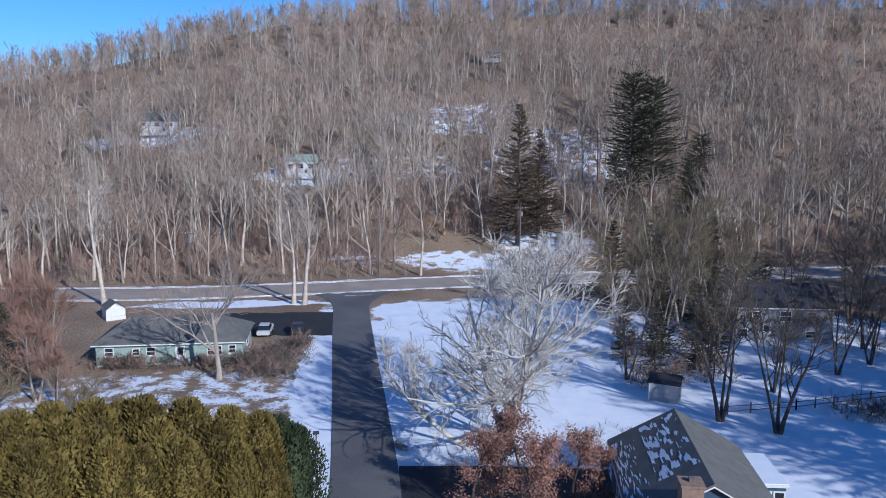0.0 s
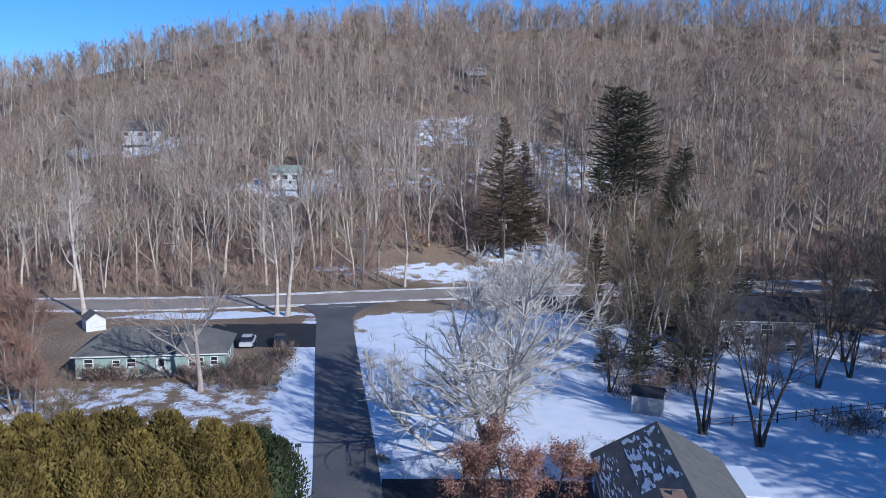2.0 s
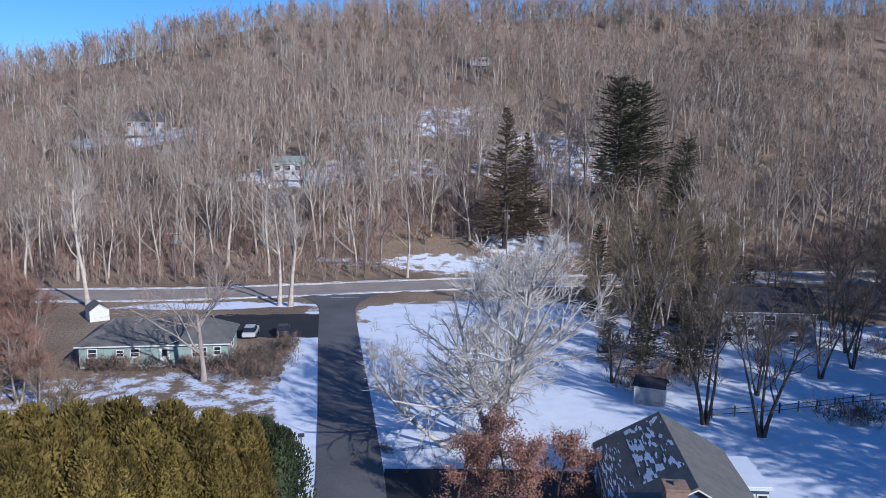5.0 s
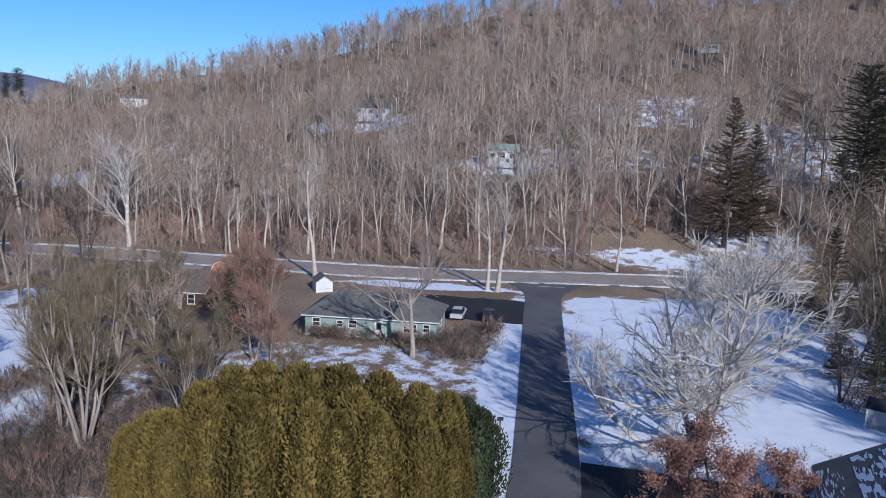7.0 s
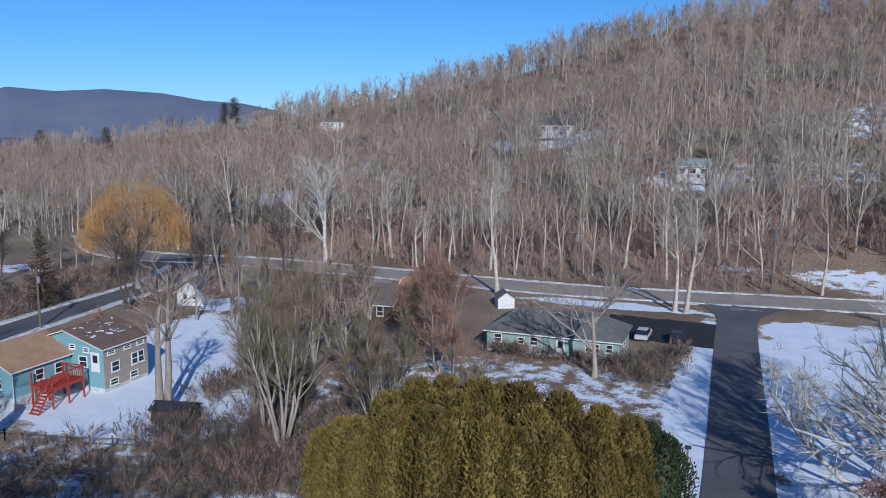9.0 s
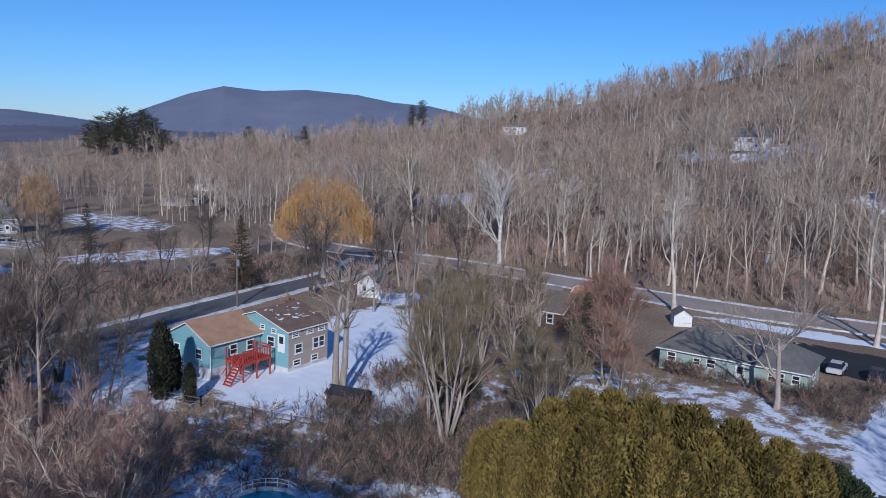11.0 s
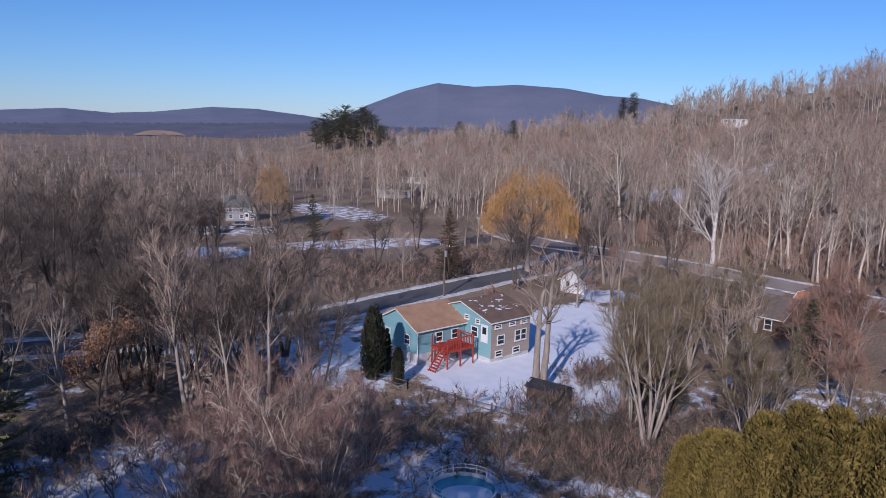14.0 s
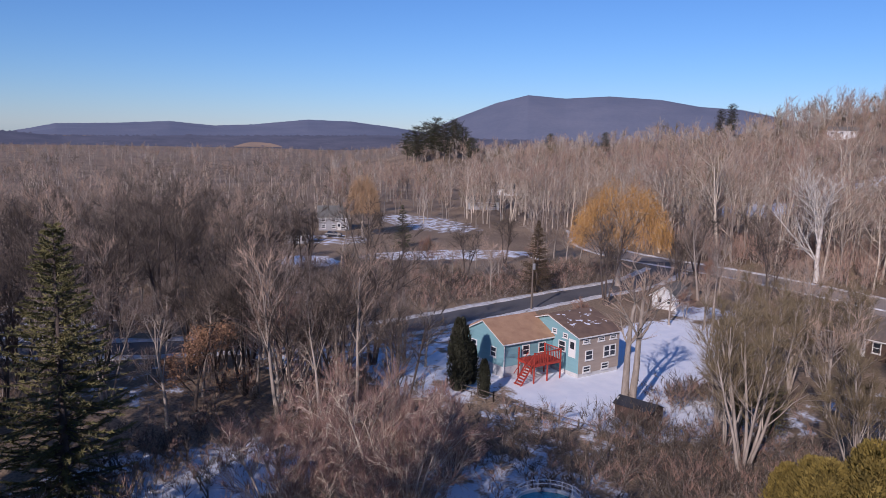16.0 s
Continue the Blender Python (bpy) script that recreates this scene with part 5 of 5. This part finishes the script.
                for c in range(4):
                    bm.faces.new((low[c], low[(c + 1) % 4], up[(c + 1) % 4], up[c]))
                j = k
        tagged(part("roof_snow", bm, M["snow"], ob, "thin melting snow on the shingles"), kind="stuff")
    return ob


# Mint house beyond the hedge.
house("mint_house", pose(-33.2, 93.0, 0, 0, 0, 7), 17, 8.4, 2.9, 5.0, "mint", "roof_grey", "low mint-green house with a grey hip roof",
      windows=(("front", -7.0, 1.25, 0.9, 1.15), ("front", -3.9, 1.3, 0.7, 0.9), ("front", -2.2, 1.25, 0.9, 1.1), ("front", 5.2, 1.1, 1.6, 1.2), ("front", 7.3, 1.25, 0.7, 1.1), ("right", 0.0, 1.2, 1.4, 1.2)),
      doors=(("front", 1.2, 0.25),), hip=3.6, base=0.3)
# Brown house, half hidden.
house("brown_house", pose(-66.5, 97.0, 0, 0, 0, 8), 13, 8.5, 2.8, 4.9, "brown", "wood", "low brown house with a weathered brown shingle roof",
      windows=(("front", -3.5, 1.1, 1.2, 1.1), ("front", 4.6, 0.9, 0.9, 1.5), ("front", 0.5, 1.1, 1.0, 1.1)), doors=(("front", 2.6, 0.1),))
# White outbuilding near the junction.
house("white_cottage", pose(-95.5, 90.0, 0, 0, 0, 115), 5.6, 4.2, 2.4, 3.9, "white", "roof_grey", "small white cottage with a grey roof by the road",
      windows=(("front", -1.6, 1.0, 0.8, 1.0), ("left", 0.9, 1.0, 0.7, 1.0)), doors=(("left", -0.8, 0.1),))
# Teal split-level house: a low wing and a taller block with the gable forward.
TURN = 98
low = house("teal_house_wing", pose(-77.7, 47.6, 0, 0, 0, TURN), 7.4, 7.6, 4.2, 6.1, "teal", "roof_brown", "teal house wing with brown roof and white foundation",
            windows=(("left", -1.9, 2.1, 0.85, 1.25), ("left", 1.9, 2.1, 0.85, 1.25), ("front", -0.4, 2.3, 0.9, 1.25), ("front", 2.1, 2.3, 0.9, 1.25), ("front", 0.8, 0.35, 1.0, 0.6)), base=1.3, over=0.35)
high = house("teal_house_block", pose(-75.56, 55.1, 0, 0, 0, TURN), 6.6, 10.2, 5.0, 6.6, "teal", "roof_umber", "taller teal house block with some snow on a brown roof",
             windows=(("left", -1.6, 4.2, 0.8, 1.1), ("left", 0.9, 4.5, 0.6, 0.6), ("left", 2.8, 4.3, 0.6, 0.6), ("left", 2.3, 2.6, 1.0, 1.3)), doors=(("left", 4.0, 2.25),), base=0.5, over=0.35,
             snow=((-1, -2.7, 3.0, 0.35, 0.97, 0.31),))
part("side_wall", box(-3.3, 3.3, -5.16, -5.1, 0.5, 4.85), M["tan"], high, "tan siding on one side of the block")
for u, z, w, h in ((-2.2, 4.05, 0.9, 0.55), (0.2, 4.05, 0.9, 0.55), (2.2, 4.05, 0.9, 0.55), (-1.7, 2.0, 1.0, 1.2), (1.2, 2.0, 0.8, 1.4), (2.2, 2.0, 0.8, 1.4), (-2.0, 0.55, 1.0, 0.8), (1.0, 0.55, 1.0, 0.8)):
    window_part(high, face_pose(6.6, 10.32, "front", u, z), w, h)
part("downpipe", rod((-3.75, -3.95, 0.2), (-3.75, -3.95, 4.1), 0.05), M["white"], low)


def red_deck(m):
    ob = thing("red_deck", m, "red-stained wooden deck with a stair and rails", "deck")
    for i in range(11):
        part("board", box(-2.2, 2.2, -1.6 + 0.29 * i, -1.6 + 0.29 * i + 0.26, 1.55, 1.6), M["red_wood"], ob)
    part("frame", box(-2.15, 2.15, -1.55, 1.5, 1.36, 1.54), M["red_wood"], ob)
    for x in (-2.1, 0, 2.1):
        for y in (-1.5, 1.4):
            part("post", box(x - 0.07, x + 0.07, y - 0.07, y + 0.07, 0, 2.55 if y < 0 or x else 1.5), M["red_wood"], ob)
    for x0, x1, y0, y1 in ((-2.15, 2.15, -1.56, -1.48), (2.06, 2.14, -1.5, 1.4)):
        rail = part("rail", box(x0, x1, y0, y1, 2.45, 2.53), M["red_wood"], ob)
        k = 16 if x1 - x0 > 1 else 10
        for i in range(k):
            f = (i + 0.5) / k
            cx, cy = (x0 + (x1 - x0) * f, (y0 + y1) / 2) if x1 - x0 > 1 else ((x0 + x1) / 2, y0 + (y1 - y0) * f)
            part("baluster", box(cx - 0.02, cx + 0.02, cy - 0.02, cy + 0.02, 1.6, 2.45), M["red_wood"], rail)
    for i in range(8):
        part("step", box(-2.35 - 0.28 * i, -2.07 - 0.28 * i, -1.5, -0.4, 1.42 - 0.19 * i, 1.47 - 0.19 * i), M["red_wood"], ob)
    for y in (-1.55, -0.4):
        bm = prism(((1.5, 1.75), (1.65, 1.62), (-0.1, 0.0), (-0.3, 0.0)), -0.03, 0.03)
        part("stringer", bm, M["red_wood"], ob, m=pose(-3.9, y, 0, 0, 0, -90))
        part("stair_rail", rod((-4.3, y, 0.9), (-2.15, y, 2.45), 0.045, n=5), M["red_wood"], ob)
    return ob


red_deck(pose(-72.1, 48.5, 0, 0, 0, TURN) @ Matrix.Diagonal((0.95, 0.95, 1.4, 1)))
# Slate-blue house below the camera's path, with a patchily snowed roof.
house("blue_house", pose(17.3, 50.4, 0, 0, 0, 84), 12.2, 9.2, 4.0, 6.6, "blue", "roof_grey", "slate-blue house with a partly snow-covered shingle roof",
      windows=(("left", -2.6, 1.0, 1.1, 1.3), ("left", 1.6, 1.0, 1.1, 1.3), ("front", -2, 1.2, 1.0, 1.2), ("back", 3, 1.2, 1.0, 1.2), ("back", -2, 1.2, 1.0, 1.2)), chimney=(-6.9, 1.5, 1.3, 6.9),
      snow=((1, -3.2, 5.9, 0.45, 0.97, 0.44), (1, -5.8, 5.2, 0.02, 0.34, 0.40)))
porch = thing("sunroom", pose(24.2, 54.9, 0, 0, 0, 86), "small white-framed sunroom with a snow-covered roof", "sunroom")
part("wall", box(-2.6, 2.6, -0.95, 0.95, -0.2, 2.5), M["blue"], porch)
part("roof", box(-2.8, 2.8, -1.15, 1.15, 2.5, 2.68, 0.03), M["white"], porch)
part("roof_snow", box(-2.75, 2.75, -1.1, 1.1, 2.685, 2.8, 0.05), M["snow"], porch)
for i in range(2):
    window_part(porch, pose(-2.6, 0.48 - 0.96 * i, 0.9, 0, 0, -90), 0.65, 1.3)
# Grey two-storey house behind the grove.
house("grey_house", pose(46, 104, 0, 0, 0, -4), 13, 8, 4.9, 7.2, "grey_wall", "roof_dark", "grey raised house with a dark roof in shade",
      windows=(("front", -3.6, 3.2, 1.0, 1.0), ("front", 0.2, 2.8, 1.4, 1.5), ("front", 3.6, 3.2, 1.0, 1.0), ("front", -5.2, 0.6, 1.0, 1.2), ("front", 3.6, 0.6, 1.2, 1.0)), doors=(("front", -2.2, 0.4),), base=0.4)
# Houses on the hill and far off.
FAR_HOUSES = (
    ("hill_house", -256, 345, 30, 13, 8, 4.2, 6.0, "white", "roof_grey", "white house high on the wooded hill"),
    ("hill_house", -96, 262, 10, 13, 8, 4.5, 7.5, "white", "roof_grey", "white house among trees on the hill"),
    ("hill_house", -38, 206, 8, 8, 7, 4.2, 5.8, "white", "mint", "pale house among trees above the road"),
    ("hill_house", 18, 296, 0, 7, 6, 3.0, 4.8, "white", "roof_grey", "pale house high in the woods"),
    ("far_house", -305, 183, 55, 14, 8, 3.2, 5.5, "white", "roof_grey", "long low pale house in far woods"),
    ("far_house", -253, 229, 45, 16, 8, 3.2, 5.4, "white", "roof_grey", "long low white house in far woods"),
    ("far_house", -186, 51, 70, 6, 5, 2.4, 3.8, "grey_wall", "roof_dark", "small grey garage before the far house"),
    ("far_house", -250, 140, 60, 12, 8, 3.0, 5.0, "grey_wall", "roof_grey", "pale house in far woods"),
)
for name, x, y, turn, w, d, eave, ridge, wall, roof, label in FAR_HOUSES:
    house(name, pose(x, y, terr(x, y), 0, 0, turn), w, d, eave, ridge, wall, roof, label,
          windows=tuple(("front", u * w, eave - 1.9, 1.3, 1.3) for u in (-0.33, 0.0, 0.33)), doors=(("front", 0.17 * w, 0.1),))
house("far_grey_house", pose(-208, 68, 0, 0, 0, 72), 8.4, 6.4, 3.9, 6.6, "grey_wall", "roof_grey", "grey two-storey house with a chimney beyond the field",
      windows=tuple(("front", u, z, 0.9, 1.1) for z in (0.6, 2.5) for u in (-2.8, 0.0, 2.8)), doors=(("front", 1.4, 0.1),), chimney=(3.0, 0, 0.8, 7.6))


def shed(name, m, w, d, eave, ridge, wall, label, gambrel=False, roof="roof_grey"):
    ob = thing(name, m, label, "shed")
    prof = ((-d / 2, -0.1), (d / 2, -0.1), (d / 2, eave), (d * 0.34, eave + (ridge - eave) * 0.68), (0, ridge), (-d * 0.34, eave + (ridge - eave) * 0.68), (-d / 2, eave)) if gambrel else ((-d / 2, -0.1), (d / 2, -0.1), (d / 2, eave), (0, ridge), (-d / 2, eave))
    part("wall", prism(prof, -w / 2, w / 2), M[wall], ob)
    top = prof[2:]
    for (y0, z0), (y1, z1) in zip(top, top[1:]):
        k = Vector((0, z1 - z0, -(y1 - y0))).normalized()
        k = k if k.z > 0 else -k
        n = Vector((k.y, k.z)) * 0.09
        part("roof", prism(((y0, z0 + 0.01), (y1, z1 + 0.01), (y1 + n.x, z1 + n.y), (y0 + n.x, z0 + n.y)), -w / 2 - 0.2, w / 2 + 0.2), M[roof], ob)
    door = part("door", box(-0.75, 0.75, -0.04, 0.02, 0.05, 1.9), M["white"], ob, "white double door", pose(-w / 2, 0, 0, 0, 0, -90))
    for x in (-0.4, 0.4):
        part("panel", box(x - 0.28, x + 0.28, -0.06, -0.03, 0.2, 1.75), M[wall], door)
    for s in (-1, 1):
        part("corner_board", box(-w / 2 - 0.03, -w / 2 + 0.1, s * d / 2 - 0.06, s * d / 2 + 0.06, 0, eave), M["white"], ob)
    for (y0, z0), (y1, z1) in zip(top, top[1:]):
        part("gable_trim", rod((-w / 2 - 0.05, y0, z0 - 0.05), (-w / 2 - 0.05, y1, z1 - 0.05), 0.09, n=5), M["white"], ob)
    return ob


shed("barn_shed", pose(-68.3, 114.3, 0, 0, 0, 100), 4.2, 3.2, 1.9, 3.4, "orange_wall", "orange gambrel garden shed with white trim", True)
shed("white_shed", pose(-49.4, 112.0, 0, 0, 0, 125), 3.2, 2.6, 1.7, 2.6, "white", "small white garden shed beside the road", roof="roof_grey")
shed("small_shed", pose(23.6, 77.8, 0, 0, 0, -25), 3.0, 2.6, 1.9, 2.7, "grey_wall", "small grey shed with white trim in snow", roof="roof_dark")
shed("low_shed", pose(-57.2, 50.6, 0, 0, 0, 20), 4.0, 2.6, 1.3, 1.9, "brown", "low dark shed with a white plank", roof="roof_dark")


# ---- pool and yard ----
def pool(m):
    ob = thing("pool", m, "round above-ground pool with frozen teal water", "pool")
    k, r = 28, 3.3

    def ring(r0, r1, z0, z1, a0=0.0, a1=2 * math.pi, n=k):
        bm = bmesh.new()
        rows = []
        for i in range(n + 1):
            a = a0 + (a1 - a0) * i / n
            rows.append([bm.verts.new((rr * math.cos(a), rr * math.sin(a), z)) for rr, z in ((r0, z0), (r1, z0), (r1, z1), (r0, z1))])
        for p, q in zip(rows, rows[1:]):
            for c in range(4):
                bm.faces.new((p[c], p[(c + 1) % 4], q[(c + 1) % 4], q[c]))
        bmesh.ops.remove_doubles(bm, verts=bm.verts[:], dist=0.0005)
        bmesh.ops.recalc_face_normals(bm, faces=bm.faces[:])
        return bm

    part("wall", ring(r - 0.06, r, 0, 1.25), M["rail"], ob, "pale pool wall")
    part("rim", ring(r - 0.12, r + 0.12, 1.25, 1.32), M["rail"], ob)
    bm = bmesh.new()
    bmesh.ops.create_circle(bm, cap_ends=True, segments=k, radius=r - 0.05)
    bmesh.ops.translate(bm, verts=bm.verts[:], vec=(0, 0, 0.95))
    part("water", bm, M["ice"], ob, "frozen teal water")
    bm = bmesh.new()
    bmesh.ops.create_circle(bm, cap_ends=True, segments=k, radius=r * 0.62)
    bmesh.ops.scale(bm, verts=bm.verts[:], vec=(1.25, 0.8, 1))
    bmesh.ops.translate(bm, verts=bm.verts[:], vec=(0.3, -0.5, 0.957))
    part("snow_cover", bm, M["snow"], ob, "thin snow on the ice")
    for z in (1.75, 2.15):
        part("fence_rail", ring(r + 0.05, r + 0.11, z, z + 0.06, radians(20), radians(230)), M["rail"], ob)
    for i in range(11):
        a = radians(20 + 21 * i)
        part("fence_post", rod(((r + 0.08) * math.cos(a), (r + 0.08) * math.sin(a), 1.2), ((r + 0.08) * math.cos(a), (r + 0.08) * math.sin(a), 2.25), 0.045, n=6), M["rail"], ob)
    for x in (-0.25, 0.25):
        part("ladder_side", rod((r + 0.25 + 0.3, -1.2 + x, 0), (r + 0.1, -1.2 + x, 2.1), 0.03, n=6), M["rail"], ob)
    return ob


pool(pose(-44.1, 31.0, 0, 0, 0, 60) @ Matrix.Scale(0.76, 4))
roof_shed = thing("garden_store", pose(-35.0, 31.3, 0, 0, 0, -78), "low store with a flat snow-covered roof beside the pool", "shed")
part("wall", box(-3.6, 3.6, -1.3, 1.3, -0.1, 2.1), M["wood"], roof_shed)
part("roof", box(-3.9, 3.9, -1.6, 1.6, 2.1, 2.22), M["roof_dark"], roof_shed)
part("roof_snow", box(-3.85, 3.85, -1.55, 1.55, 2.225, 2.33, 0.04), M["snow"], roof_shed)


def utility_pole(m, h, label, arm=True):
    ob = thing("utility_pole", m, label, "utility pole", "utility poles")
    part("mast", rod((0, 0, -0.5), (0, 0, h), 0.17, 0.11), M["wood"], ob)
    if arm:
        bar = part("crossarm", box(-1.2, 1.2, -0.06, 0.06, h - 0.7, h - 0.56), M["wood"], ob)
        for x in (-1.1, -0.5, 0.5, 1.1):
            part("insulator", rod((x, 0, h - 0.56), (x, 0, h - 0.36), 0.05, n=6), M["rail"], bar)
    part("transformer", rod((0.3, 0, h - 2.3), (0.3, 0, h - 1.4), 0.24, n=10), M["metal"], ob)
    return ob


POLES = ((-12.3, 144.8, 12), (-47, 140, 9.5), (16, 158, 12), (-101.8, 66.5, 9), (-137, 131, 9.5), (60, 158, 11))
for x, y, h in POLES:
    utility_pole(pose(x, y, terr(x, y), 0, 0, 8), h, "weathered wooden utility pole beside the road")


def rail_fence(points, label):
    ob = thing("rail_fence", pose(points[0][0], points[0][1], 0), label, "fence")
    o = Vector(points[0]).to_3d()
    for a, b in zip(points, points[1:]):
        a, b = Vector(a).to_3d() - o, Vector(b).to_3d() - o
        k = max(1, round((b - a).length / 2.4))
        for i in range(k + 1):
            p = a.lerp(b, i / k)
            part("post", box(p.x - 0.06, p.x + 0.06, p.y - 0.06, p.y + 0.06, -0.2, 1.1), M["wood"], ob)
        for z in (0.35, 0.85):
            part("rail", rod((a.x, a.y, z), (b.x, b.y, z), 0.05, n=5), M["wood"], ob)
    return ob


rail_fence([(28.5, 73.2), (36, 74.6), (45, 77.2), (56, 80)], "low weathered rail fence across the snow")
rail_fence([(-73, 37), (-67, 39.5), (-61, 41.5), (-55, 44)], "low dark rail fence along the snowy yard")
rail_fence([(-70, 6), (-63, 8), (-56, 8.5)], "dark wooden fence round a snowy plot")
rail_fence([(-60, -6), (-56, 0), (-55, 8)], "dark wooden fence round a snowy plot")


def mailbox(m):
    ob = thing("mailbox", m, "dark mailbox on a post beside the lane", "mailbox")
    part("post", box(-0.06, 0.06, -0.06, 0.06, -0.2, 1.1), M["wood"], ob)
    part("box", prism(((-0.12, 1.1), (0.12, 1.1), (0.12, 1.28), (0.06, 1.38), (-0.06, 1.38), (-0.12, 1.28)), -0.28, 0.28), M["car_dark"], ob)
    part("flag", box(-0.1, 0.12, 0.125, 0.14, 1.25, 1.33), M["red_wood"], ob)
    return ob


mailbox(pose(-11.3, 65.2, 0, 0, 0, 10))


def car(m, paint, label):
    ob = thing("car", m, label, "car", "parked cars")
    bm = prism(((-0.88, 0.32), (0.88, 0.32), (0.9, 0.75), (0.84, 0.92), (-0.84, 0.92), (-0.9, 0.75)), -2.2, 2.2)
    bmesh.ops.bevel(bm, geom=bm.edges[:], offset=0.07, segments=2, affect="EDGES")
    part("body", bm, M[paint], ob)
    bm = bmesh.new()
    lo = [bm.verts.new(p) for p in ((-1.7, -0.8, 0.9), (1.1, -0.8, 0.9), (1.1, 0.8, 0.9), (-1.7, 0.8, 0.9))]
    hi = [bm.verts.new(p) for p in ((-1.25, -0.66, 1.45), (0.4, -0.66, 1.45), (0.4, 0.66, 1.45), (-1.25, 0.66, 1.45))]
    bm.faces.new(hi)
    for i in range(4):
        bm.faces.new((lo[i], lo[(i + 1) % 4], hi[(i + 1) % 4], hi[i]))
    bmesh.ops.recalc_face_normals(bm, faces=bm.faces[:])
    part("windows", bm, M["glass"], ob, "dark glass")
    part("roof", box(-1.25, 0.4, -0.67, 0.67, 1.44, 1.5, 0.02), M[paint], ob)
    for x in (-1.35, 1.35):
        for y in (-0.86, 0.86):
            wheel = part("wheel", rod((x, y - 0.1, 0.32), (x, y + 0.1, 0.32), 0.32, n=14), M["rubber"], ob)
            part("rim", rod((x, y - 0.11, 0.32), (x, y + 0.11, 0.32), 0.19, n=10), M["metal"], wheel)
    for y in (-0.6, 0.6):
        part("headlight", box(2.16, 2.23, y - 0.16, y + 0.16, 0.66, 0.78), M["rail"], ob)
    return ob


car(pose(-20.2, 103.8, 0.05, 0, 0, 100), "car_dark", "dark parked car on the wet driveway")
car(pose(-24.6, 103.2, 0.05, 0, 0, 95), "car_white", "light parked car on the wet driveway")
car(pose(-29.0, 104.0, 0.05, 0, 0, 10), "car_dark", "dark parked car beside the mint house")
car(pose(-193, 63, 0.05, 0, 0, 60), "car_dark", "dark car parked by the far house")
